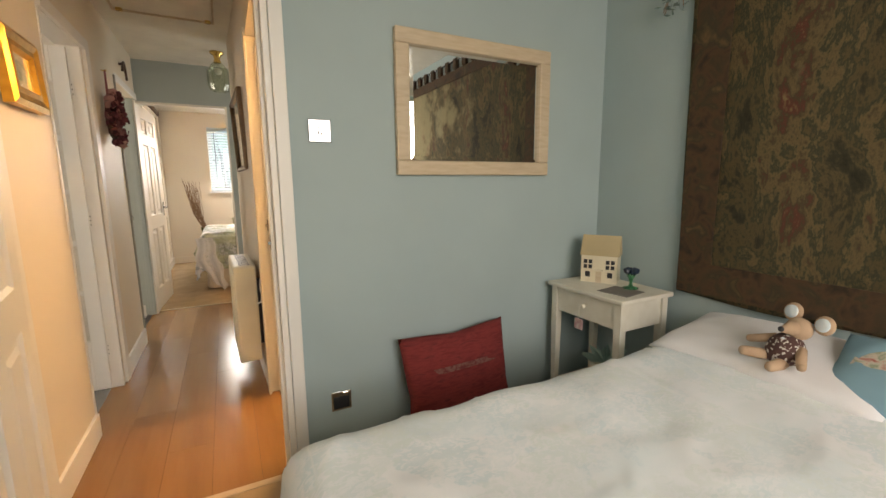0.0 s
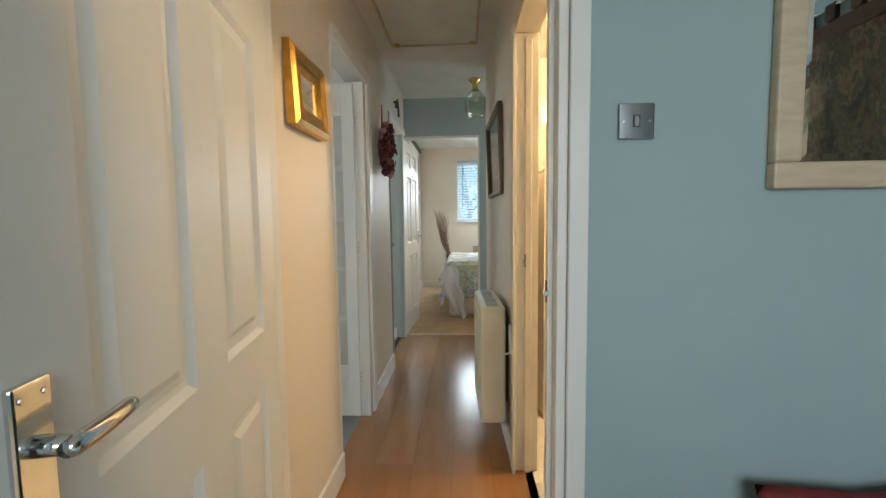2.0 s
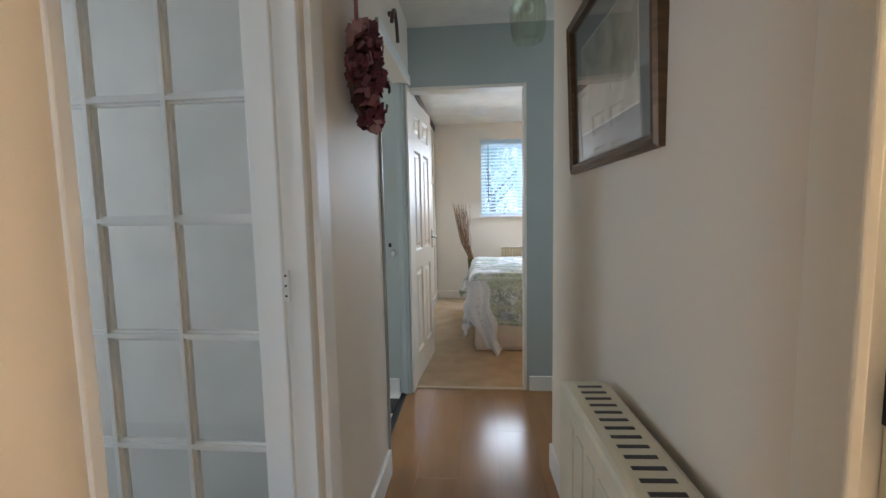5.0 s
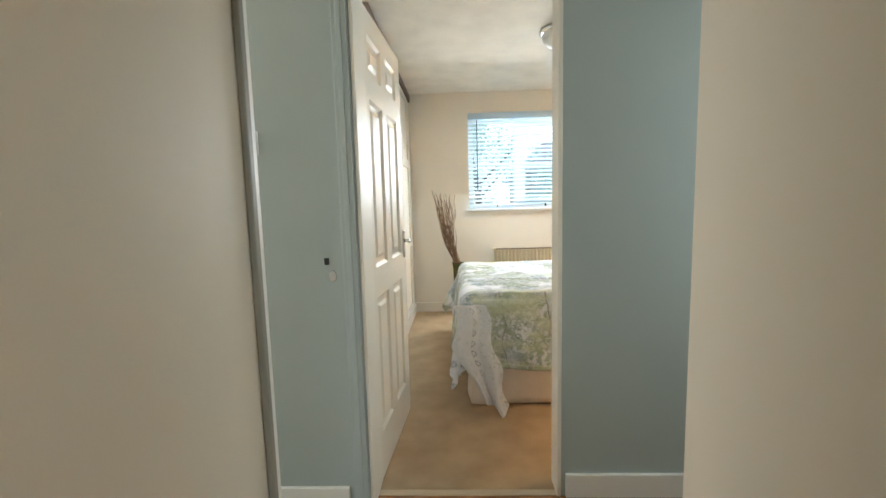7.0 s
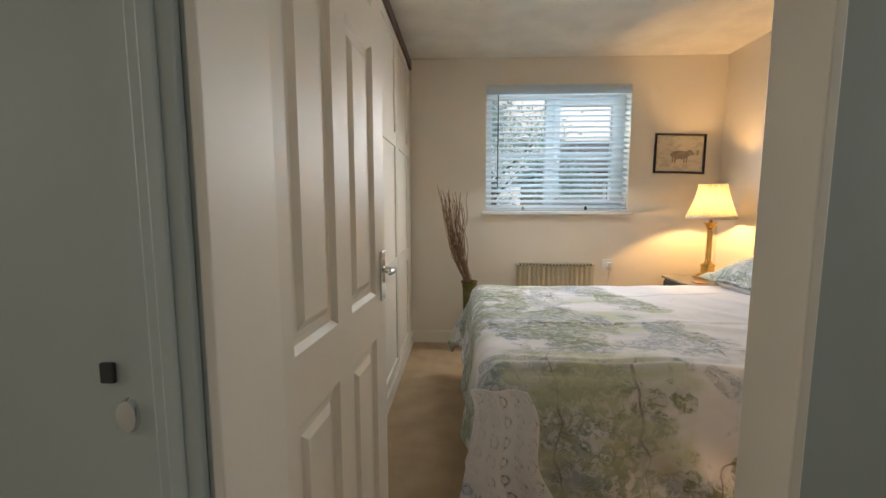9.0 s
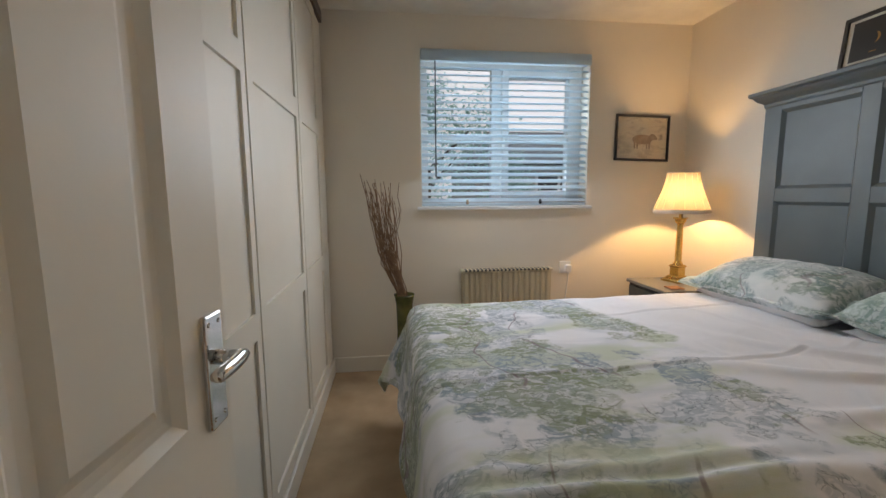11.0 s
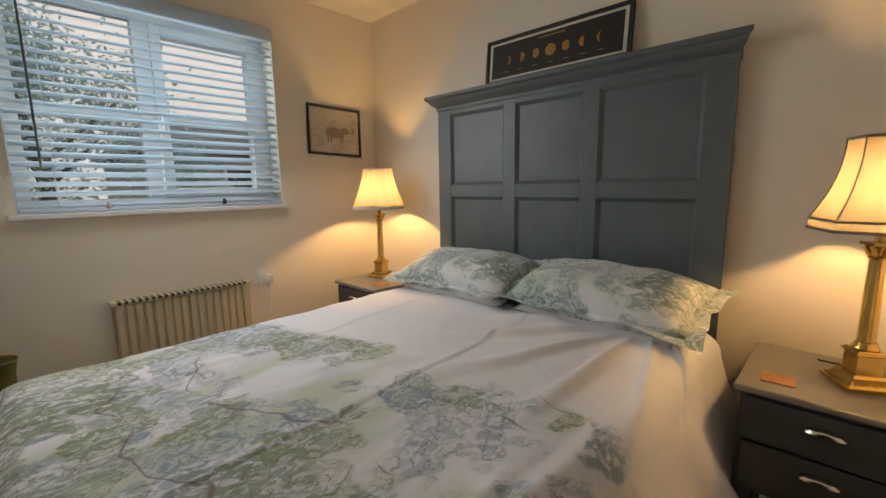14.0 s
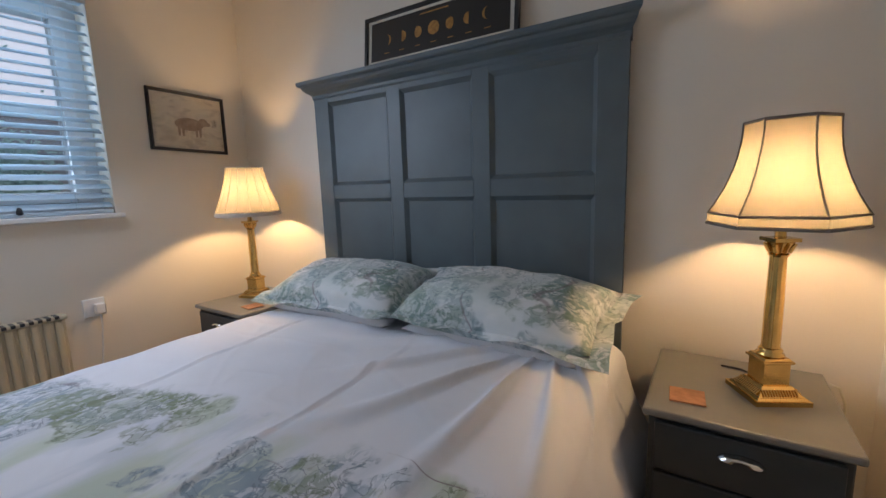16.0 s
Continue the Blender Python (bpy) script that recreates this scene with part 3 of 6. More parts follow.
switch_plate("white_light_switch", pose(-0.466, 5.385, 1.425), UPVC, 1, "white plastic light switch with a black rocker", BLACK)


def socket():
    t = thing("chrome_socket", pose(0.978, BY1, 0.301), "polished chrome power socket low on the blue wall", "socket")
    part("plate", boxes((-0.043, -0.008, -0.043, 0.043, 0, 0.043), bev=0.003), CHROME, t)
    part("insert", boxes((-0.034, -0.010, -0.034, 0.034, -0.008, 0.02), bev=0.001), BLACK, t, "black socket insert")
    part("rocker", boxes((0.01, -0.014, 0.022, 0.028, -0.008, 0.036), bev=0.001), CHROME, t)


socket()
t = thing("key_hook_plate", pose(-0.198, 5.385, 0.99), "small black key slot plate on the grey-green wall", "plate")
part("slot", boxes((-0.009, -0.006, -0.013, 0.009, 0, 0.013), bev=0.002), BLACK, t)
t = thing("round_escutcheon", pose(-0.178, 5.385, 0.935), "small oval metal cover on the grey-green wall", "escutcheon")
bm = bmesh.new()
rod(bm, (0, 0, 0), (0, -0.006, 0), 0.021, 0.018, 20)
bmesh.ops.scale(bm, vec=(0.7, 1, 1.1), verts=bm.verts)
part("cover", bm, CHROME, t)


def hall_lamp():
    t = thing("glass_ceiling_lantern", pose(0.632, 4.93, H), "small clear glass ceiling lantern with brass fitting, unlit", "ceiling light")
    bm = bmesh.new()
    lathe(bm, [(0.055, 0), (0.055, -0.012), (0.03, -0.03), (0.022, -0.06), (0.03, -0.075), (0.03, -0.09)], n=20)
    part("fitting", bm, BRASS, t, "brass ceiling rose", True)
    bm = bmesh.new()
    lathe(bm, [(0.035, -0.085), (0.05, -0.10), (0.085, -0.15), (0.088, -0.20), (0.084, -0.27), (0.07, -0.32), (0.06, -0.325)], n=12, close=False)
    sh = part("shade", bm, GLASS_G, t, "clear moulded glass shade")
    solidify(sh, 0.003)
    for k in range(6):
        a = k * math.pi / 3
        bm = bmesh.new()
        tube(bm, [(0.088 * math.cos(a), 0.088 * math.sin(a), -0.15), (0.09 * math.cos(a), 0.09 * math.sin(a), -0.2), (0.086 * math.cos(a), 0.086 * math.sin(a), -0.27), (0.071 * math.cos(a), 0.071 * math.sin(a), -0.322)], 0.003, 6)
        part("rib", bm, GLASS_G, t)
    bm = bmesh.new()
    bmesh.ops.create_uvsphere(bm, u_segments=12, v_segments=8, radius=0.028, matrix=Matrix.Translation((0, 0, -0.16)))
    part("bulb", bm, UPVC, t, "unlit opal bulb", True)


GLASS_G = glass("greenish_moulded_glass", (0.93, 0.95, 0.90), 0.08)
hall_lamp()


def wreath():
    t = thing("dried_flower_wreath", pose(HX0 + 0.037, 4.17, 1.665), "wreath of dried dusky-pink flowers hanging by a ribbon", "wreath")
    rng = random.Random(3)
    pinks = [mat("dried_petal_%d" % k, c, 0.9, bump=0.3) for k, c in enumerate([(0.16, 0.035, 0.045), (0.28, 0.10, 0.10), (0.09, 0.02, 0.025), (0.42, 0.22, 0.20)])]
    bm = bmesh.new()
    pts = [(0, 0.125 * math.cos(a), 0.125 * math.sin(a)) for a in [k * math.pi / 9 for k in range(19)]]
    tube(bm, pts, 0.018, 6)
    part("ring", bm, DARKWOOD, t, "twig ring")
    for k in range(95):
        a = rng.uniform(0, 2 * math.pi)
        rr = 0.125 + rng.uniform(-0.04, 0.04)
        s = rng.uniform(0.014, 0.03)
        bm = bmesh.new()
        for q in range(6):
            v = Vector((rng.uniform(-1, 1), rng.uniform(-1, 1), rng.uniform(-1, 1))).normalized()
            u = v.orthogonal().normalized()
            w = v.cross(u)
            c = v * s * 0.5
            a4 = [bm.verts.new(c + (u * x + w * y) * s + v * s * 0.4 * (abs(x) + abs(y))) for x, y in ((-1, 0), (0, -0.8), (1, 0), (0, 0.8))]
            bm.faces.new(a4)
        ob = part("flower", bm, pinks[min(3, int(rng.random() ** 1.4 * 4))], t)
        ob.location = (rng.uniform(0, 0.035), rr * math.cos(a), rr * math.sin(a))
    bm = bmesh.new()
    tube(bm, [(-0.015, -0.01, 0.10), (-0.015, 0.0, 0.30), (-0.015, 0.012, 0.10)], 0.006, 6)
    part("ribbon", bm, pinks[1], t, "faded pink hanging ribbon")
    bm = bmesh.new()
    tube(bm, [(-0.035, 0.0, 0.30), (-0.008, 0.0, 0.295), (-0.006, 0, 0.305)], 0.003, 6)
    part("hook", bm, BRASS, t)


wreath()


def stick_hook():
    t = thing("curved_hook", pose(HX0, 4.93, 2.02), "dark curved wooden stick handle above the kitchen doorway", "hook")
    bm = bmesh.new()
    pts = [(0.028, -0.17, 0.075), (0.03, -0.165, 0.105), (0.032, -0.145, 0.14), (0.032, -0.115, 0.155), (0.03, -0.085, 0.145), (0.03, -0.06, 0.11), (0.03, -0.045, 0.06), (0.03, -0.04, 0.032)]
    tube(bm, pts, 0.009, 8)
    part("handle", bm, DARKWOOD, t, smooth=True)
    part("peg", boxes((0, -0.125, 0.13, 0.03, -0.105, 0.146)), DARKWOOD, t)


stick_hook()

# ---- bedroom: wardrobe ----


def wardrobe():
    t = thing("fitted_wardrobe", pose(-0.2, 6.18, 0), "off-white fitted wardrobe with panelled doors to the ceiling", "wardrobe")
    part("carcass", boxes((-0.62, -0.58, 0.0, -0.024, 2.22, RH - 0.02)), GLOSS_CREAM, t)
    part("plinth", boxes((-0.024, -0.5, 0.0, 0.012, 2.22, 0.10), bev=0.004), GLOSS_CREAM, t)
    part("top_rail", boxes((-0.024, -0.5, 2.26, 0.012, 2.22, RH - 0.02), bev=0.004), DARKWOOD, t, "dark sliding track under the ceiling")
    for y0, y1 in ((-0.46, 0.02), (0.03, 0.765), (0.78, 1.475), (1.49, 2.02)):
        d = part("door", boxes((-0.022, y0, 0.105, -0.010, y1, 2.255)), GLOSS_CREAM, t)
        a, b = y0 + 0.055, y1 - 0.04
        zs = (0.16, 0.76, 0.843, 1.556, 1.64, 2.20)
        rows = [(-0.010, y0, 0.105, 0.0, a, 2.255), (-0.010, b, 0.105, 0.0, y1, 2.255)]
        for z0, z1 in ((0.105, zs[0]), (zs[1], zs[2]), (zs[3], zs[4]), (zs[5], 2.255)):
            rows.append((-0.010, a, z0, 0.0, b, z1))
        part("door_frame", boxes(*rows), GLOSS_CREAM, d)
    part("filler", boxes((-0.024, 2.03, 0.105, -0.004, 2.22, 2.255), bev=0.002), GLOSS_CREAM, t)


wardrobe()

# ---- bedroom: window, blind, outside ----


def bedroom_window():
    t = thing("window_1", Matrix.Identity(4), "white plastic casement window with an open fanlight gap", "window", kind="structure")
    y0, y1 = RY1 + 0.13, RY1 + 0.19
    a, b, c, d = WX0, WX1, WZ0, WZ1
    xm, zt = 0.955, 1.60
    f = 0.055
    part("window_frame", boxes((a, y0, c, a + f, y1, d), (b - f, y0, c, b, y1, d), (a + f, y0, c, b - f, y1, c + f), (a + f, y0, d - f, b - f, y1, d), (xm - 0.035, y0, c + f, xm + 0.035, y1, d - f)), UPVC, t)
    s = part("casement", boxes((xm + 0.035, y0 - 0.02, c + f, xm + 0.085, y1 - 0.01, d - f), (b - f - 0.05, y0 - 0.02, c + f, b - f, y1 - 0.01, d - f), (xm + 0.085, y0 - 0.02, c + f, b - f - 0.05, y1 - 0.01, c + f + 0.05), (xm + 0.085, y0 - 0.02, d - f - 0.06, b - f - 0.05, y1 - 0.01, d - f), bev=0.003), UPVC, t)
    part("window_handle", boxes((xm + 0.05, y0 - 0.05, 1.5, xm + 0.068, y0 - 0.02, 1.61), bev=0.004), UPVC, s)
    for x0, x1 in ((a + f, xm - 0.035), (xm + 0.085, b - f - 0.05)):
        part("glazing_bar", boxes((x0, y0 + 0.018, zt - 0.014, x1, y0 + 0.042, zt + 0.014)), UPVC, t)
        p = part("pane", boxes((x0, y0 + 0.028, c + f, x1, y0 + 0.034, d - f)), GLASS, t)
        p.visible_shadow = False
    part("window_sill", boxes((a - 0.03, RY1 - 0.03, c - 0.022, b + 0.03, RY1 + 0.128, c), bev=0.004), UPVC, t)


bedroom_window()


def shade_mat(name, col, through_light=0.62, silk=0.0):
    m = bpy.data.materials.new(name)
    m.use_nodes = True
    n, l = m.node_tree.nodes, m.node_tree.links
    d, t, x = n.new("ShaderNodeBsdfDiffuse"), n.new("ShaderNodeBsdfTranslucent"), n.new("ShaderNodeMixShader")
    nz = n.new("ShaderNodeTexNoise")
    nz.inputs["Scale"].default_value = 260
    mx = n.new("ShaderNodeMix")
    mx.data_type = "RGBA"
    mx.inputs["A"].default_value, mx.inputs["B"].default_value = (*col, 1), (*[c * 0.85 for c in col], 1)
    l.new(nz.outputs["Fac"], mx.inputs["Factor"])
    l.new(mx.outputs["Result"], d.inputs[0]), l.new(mx.outputs["Result"], t.inputs[0])
    x.inputs[0].default_value = through_light
    l.new(d.outputs[0], x.inputs[1]), l.new(t.outputs[0], x.inputs[2])
    if silk:
        r, y = n.new("ShaderNodeBsdfRefraction"), n.new("ShaderNodeMixShader")
        r.inputs["Roughness"].default_value, r.inputs["IOR"].default_value = 0.75, 1.02
        r.inputs["Color"].default_value = (1.0, 0.86, 0.6, 1)
        y.inputs[0].default_value = silk
        l.new(x.outputs[0], y.inputs[1]), l.new(r.outputs[0], y.inputs[2])
        x = y
    l.new(x.outputs[0], n["Material Output"].inputs[0])
    return m


def blind():
    t = thing("venetian_blind", pose(0.995, RY1 + 0.022, 0), "white slatted venetian blind lowered over the window, slats open", "blind")
    w = 0.572
    bm = bmesh.new()
    part("head_rail", boxes((-w, -0.03, 2.070, w, 0.03, 2.114), bev=0.003), BLINDW, t)
    part("valance", boxes((-w - 0.004, -0.040, 2.062, w + 0.004, -0.033, 2.134), bev=0.002), BLINDW, t, "flat white valance strip")
    part("bottom_rail", boxes((-w, -0.026, 1.129, w, 0.026, 1.147), bev=0.004), BLINDW, t)
    n = 21
    for k in range(n):
        z = 1.172 + k * 0.0430
        bm = bmesh.new()
        tilt = radians(29 - (4 if k < 3 else 0))
        prof = [(-0.025, -0.0028), (-0.012, 0.0004), (0, 0.0016), (0.012, 0.0004), (0.025, -0.0028)]
        ring = []
        for x in (-w, w):
            row = []
            for y, dz in prof:
                yy, zz = y * math.cos(tilt) - dz * math.sin(tilt), y * math.sin(tilt) + dz * math.cos(tilt)
                row.append((bm.verts.new((x, yy, zz)), bm.verts.new((x, yy, zz - 0.0022))))
            ring.append(row)
        A, B = ring
        for i in range(4):
            bm.faces.new((A[i][0], A[i + 1][0], B[i + 1][0], B[i][0]))
            bm.faces.new((A[i][1], B[i][1], B[i + 1][1], A[i + 1][1]))
        for i in (0, 4):
            bm.faces.new((A[i][0], B[i][0], B[i][1], A[i][1]))
        ob = part("slat", bm, BLINDW, t)
        ob.location = (0, 0, z)
    for x in (-w + 0.13, w - 0.14):
        for y in (-0.026, 0.026):
            bm = bmesh.new()
            rod(bm, (x, y, 1.14), (x, y, 2.075), 0.0014, n=5)
            part("ladder_cord", bm, BLINDW, t)
    bm = bmesh.new()
    rod(bm, (-w + 0.09, -0.04, 1.32), (-w + 0.09, -0.034, 2.075), 0.0045, n=8)
    part("tilt_wand", bm, GREY_PAINT, t, "grey tilt wand")
    for x, m in ((-0.27, PALEWOOD), (0.24, BLACK)):
        bm = bmesh.new()
        lathe(bm, [(0.006, -0.02), (0.012, -0.015), (0.008, 0.008), (0.003, 0.012)], (x, -0.035, 1.160), 10)
        part("cord_toggle", bm, m, t, smooth=True)


BLINDW = shade_mat("white_blind_slat", (0.76, 0.86, 0.92), 0.48)
blind()

LEAF = shade_mat("olive_leaf", (0.50, 0.70, 0.64), 0.5)
BARK = mat("bark", (0.12, 0.09, 0.07), 0.9, bump=0.5, fine=40)
RENDER = mat("white_render_wall", (0.50, 0.51, 0.52), 0.9, bump=0.3, fine=60)
ROOF = mat("slate_roof", (0.16, 0.17, 0.19), 0.7, bump=0.3, fine=30)
GRASS = mat("lawn", (0.08, 0.13, 0.05), 0.95, bump=0.6, fine=200)
built("ground", boxes((-120, 8.68, -0.4, 120, 300, -0.2)), GRASS, "lawn outside the house")


def garden_tree(m, seed, height, spread, label):
    t = thing("garden_tree", m, label, "tree")
    rng = random.Random(seed)
    bm = bmesh.new()
    rod(bm, (0, 0, 0), (0.05, 0, height * 0.55), 0.08, 0.05, 8)
    tips = []
    for k in range(11):
        a, z = rng.uniform(0, 6.28), height * rng.uniform(0.25, 0.6)
        q = Vector((math.cos(a) * spread * rng.uniform(0.4, 0.9), math.sin(a) * spread * rng.uniform(0.3, 0.8), z + height * rng.uniform(0.12, 0.4)))
        rod(bm, (0.02, 0, z), q, 0.03, 0.01, 6)
        tips.append(q)
    part("trunk", bm, BARK, t, smooth=True)
    bm = bmesh.new()
    for q in tips:
        for k in range(1000):
            c = q + Vector((rng.gauss(0, 0.30) * spread, rng.gauss(0, 0.26) * spread, rng.gauss(0, 0.28) * spread))
            v = Vector((rng.uniform(-1, 1), rng.uniform(-1, 1), rng.uniform(-0.6, 0.6))).normalized()
            u = v.orthogonal().normalized()
            L, W = rng.uniform(0.045, 0.085), rng.uniform(0.011, 0.020)
            bm.faces.new([bm.verts.new(c + v * L * x + u * W * y) for x, y in ((-0.5, 0), (0, -1), (0.5, 0), (0, 1))])
    part("crown", bm, LEAF, t)


garden_tree(pose(0.62, 11.0, -0.2), 4, 3.1, 0.80, "small grey-green leafy garden tree outside the window")
garden_tree(pose(-0.5, 12.4, -0.2), 9, 3.6, 1.1, "leafy garden tree farther from the window")
garden_tree(pose(1.75, 11.4, -0.2), 21, 1.9, 0.40, "slim young leafy garden shrub outside the window")


bm = boxes((-160, 70, -10, 160, 70.5, 90))
built("backdrop", bm, glow("overcast_sky", (0.86, 0.93, 1.0), 1.15), "pale overcast sky in the distance")


def neighbour():
    t = thing("neighbour_bungalow", pose(6.6, 16.5, -0.2), "pale rendered bungalow with a grey roof beyond the garden", "house")
    part("wall", boxes((-4.0, 0, 0, 6, 6, 2.25)), RENDER, t)
    bm = bmesh.new()
    v = [bm.verts.new(p) for p in ((-4.4, -0.4, 2.2), (6.4, -0.4, 2.2), (6.4, 6.4, 2.2), (-4.4, 6.4, 2.2), (-3.2, 3, 3.5), (5.4, 3, 3.5))]
    for q in ((0, 1, 5, 4), (2, 3, 4, 5), (0, 4, 3), (1, 2, 5), (3, 2, 1, 0)):
        bm.faces.new([v[i] for i in q])
    part("roof", bm, ROOF, t)
    for x in (-2.6, -0.4, 2.2):
        w = part("window", boxes((x, -0.05, 0.9, x + 1.3, 0.02, 2.0)), UPVC, t)
        for dx in (0.07, 0.69):
            part("pane", boxes((x + dx, -0.06, 0.97, x + dx + 0.54, -0.052, 1.93)), BLACK, w, "dark window pane")


neighbour()


def fence():
    t = thing("garden_fence", pose(-3, 14.2, -0.2), "pale weathered garden fence of upright boards", "fence")
    for k in range(56):
        x = k * 0.155
        part("board", boxes((x, 0, 0.03, x + 0.13, 0.02, 1.25 + 0.01 * ((k * 7) % 3))), PALEFENCE, t)
    for z in (0.3, 1.0):
        part("rail", boxes((0, 0.022, z, 8.7, 0.06, z + 0.08)), PALEFENCE, t)


PALEFENCE = mat("weathered_fence", (0.22, 0.23, 0.23), 0.9, col2=(0.15, 0.16, 0.16), rnd=0.5)
fence()

# ---- bedroom: bed ----


def fabric(name, base, cols, region=None, leaf=9.0, strength=1.0, seed=0.0, meadow=None, ink=0.65):
    """Cotton with a printed woodland toile: pale lawns, leafy crowns and thin branches."""
    m = mat(name, base, 0.85, col2=tuple(c * 0.95 for c in base), scale=3, bump=0.25, fine=380, sheen=0.15)
    n, l = m.node_tree.nodes, m.node_tree.links
    b = n["Principled BSDF"]
    prev = b.inputs["Base Color"].links[0].from_socket
    tc = n.new("ShaderNodeTexCoord")
    mp = n.new("ShaderNodeMapping")
    mp.inputs["Location"].default_value = (seed, seed * 0.7, 0)
    l.new(tc.outputs["Object"], mp.inputs[0])

    def rng(sock, lo, hi):
        r = n.new("ShaderNodeMapRange")
        r.interpolation_type = "SMOOTHSTEP"
        r.inputs[1].default_value, r.inputs[2].default_value = lo, hi
        l.new(sock, r.inputs[0])
        return r.outputs[0]

    def nz(scale, detail=4, dist=0.0, stretch=None):
        t = n.new("ShaderNodeTexNoise")
        t.inputs["Scale"].default_value, t.inputs["Detail"].default_value, t.inputs["Distortion"].default_value = scale, detail, dist
        v = mp.outputs[0]
        if stretch:
            q = n.new("ShaderNodeMapping")
            q.inputs["Scale"].default_value = stretch
            l.new(v, q.inputs[0])
            v = q.outputs[0]
        l.new(v, t.inputs["Vector"])
        return t.outputs["Fac"]

    def mul(*s):
        out = s[0]
        for k in s[1:]:
            q = n.new("ShaderNodeMath")
            q.operation = "MULTIPLY"
            l.new(out, q.inputs[0])
            if isinstance(k, float):
                q.inputs[1].default_value = k
            else:
                l.new(k, q.inputs[1])
            out = q.outputs[0]
        return out

    def over(under, fac, col):
        x = n.new("ShaderNodeMix")
        x.data_type = "RGBA"
        l.new(fac, x.inputs["Factor"])
        l.new(under, x.inputs["A"])
        x.inputs["B"].default_value = (*col, 1)
        return x.outputs["Result"]

    area_mask = None
    if region:
        sx = n.new("ShaderNodeSeparateXYZ")
        l.new(tc.outputs["Object"], sx.inputs[0])
        ad = n.new("ShaderNodeMath")
        ad.operation = "MULTIPLY_ADD"
        l.new(nz(3.0, 5), ad.inputs[0])
        ad.inputs[1].default_value = 0.75
        l.new(sx.outputs["X"], ad.inputs[2])
        sk = n.new("ShaderNodeMath")
        sk.operation = "MULTIPLY_ADD"
        l.new(sx.outputs["Y"], sk.inputs[0])
        sk.inputs[1].default_value = 0.18
        l.new(ad.outputs[0], sk.inputs[2])
        area_mask = rng(sk.outputs[0], region[1] + 0.05, region[1] - 0.05)
    lawn = rng(nz(2.2, 4, 0.3, (0.9, 3.0, 1.5)), 0.47, 0.66)

    def ma(sock, k, c):
        q = n.new("ShaderNodeMath")
        q.operation = "MULTIPLY_ADD"
        l.new(sock, q.inputs[0])
        q.inputs[1].default_value = k
        if isinstance(c, float):
            q.inputs[2].default_value = c
        else:
            l.new(c, q.inputs[2])
        return q.outputs[0]

    def crowns(scale, offset, low):
        """Tree crowns made of rounded leafy clumps, each with its own tone and a darker rim."""
        w, v, t = n.new("ShaderNodeTexNoise"), n.new("ShaderNodeVectorMath"), n.new("ShaderNodeTexVoronoi")
        w.inputs["Scale"].default_value, w.inputs["Detail"].default_value = scale * 1.6, 4
        l.new(mp.outputs[0], w.inputs["Vector"])
        v.operation = "MULTIPLY_ADD"
        v.inputs[1].default_value = (0.10,) * 3
        l.new(w.outputs["Color"], v.inputs[0]), l.new(mp.outputs[0], v.inputs[2])
        t.inputs["Scale"].default_value = scale
        l.new(v.outputs[0], t.inputs["Vector"])
        sp = n.new("ShaderNodeSeparateColor")
        l.new(t.outputs["Color"], sp.inputs[0])
        d = t.outputs["Distance"]
        mask = rng(ma(d, -0.22, nz(leaf * 0.42, 3, 0.3, offset)), low, low + 0.035)
        leafy = ma(rng(nz(leaf * 4.2, 6, 1.4, (1.0, 1.6, 1.0)), 0.42, 0.54), 0.80, 0.25)
        rim = ma(rng(d, 0.10, 0.50), 0.35, 0.65)
        ridge, ab = ma(nz(leaf * 2.6, 4, 1.2, offset), 1.0, -0.5), n.new("ShaderNodeMath")
        ab.operation = "ABSOLUTE"
        l.new(ridge, ab.inputs[0])
        drawn = mul(rng(ab.outputs[0], 0.022, 0.004), mask)
        return mul(mask, ma(sp.outputs[0], 0.65, 0.40), rim, leafy), drawn

    (far, far_lines), (near, near_lines) = crowns(leaf * 1.5, (1.1, 0.9, 1.3), 0.325), crowns(leaf * 1.9, (0.9, 1.2, 1.0), 0.385)
    w = n.new("ShaderNodeTexWave")
    w.inputs["Scale"].default_value, w.inputs["Distortion"].default_value, w.inputs["Detail"].default_value, w.inputs["Detail Scale"].default_value = 1.3, 9.0, 3, 1.2
    l.new(mp.outputs[0], w.inputs["Vector"])
    branch = rng(w.outputs["Fac"], 0.005, 0.0)

    def m2(s):
        return mul(s, area_mask, strength) if area_mask else mul(s, strength)

    c = over(prev, m2(mul(rng(nz(3.5, 5, 0.8, (0.7, 1.8, 1.0)), 0.42, 0.60), 0.55)), tuple(0.5 * (p + q) for p, q in zip(base, cols[1])))
    c = over(c, m2(mul(lawn, 0.75)), cols[0])
    c = over(c, m2(far), cols[1])
    c = over(c, m2(mul(far_lines, ink)), tuple(q * 0.6 for q in cols[1]))
    c = over(c, m2(near), cols[2])
    c = over(c, m2(mul(near_lines, ink)), tuple(q * 0.6 for q in cols[2]))
    c = over(c, m2(mul(branch, rng(nz(2.0), 0.44, 0.52), 0.7)), cols[3])
    if meadow:
        x0, x1, y0, y1 = meadow
        sp = n.new("ShaderNodeSeparateXYZ")
        l.new(tc.outputs["Object"], sp.inputs[0])
        wob = nz(5.0, 4, 0.4)
        fx, fy = ma(wob, 0.22, sp.outputs["X"]), ma(wob, 0.16, sp.outputs["Y"])
        patch = mul(rng(fx, x0 + 0.09, x0 + 0.15), rng(fx, x1 + 0.16, x1 + 0.08), rng(fy, y0 + 0.06, y0 + 0.10), rng(fy, y1 + 0.12, y1 + 0.06))
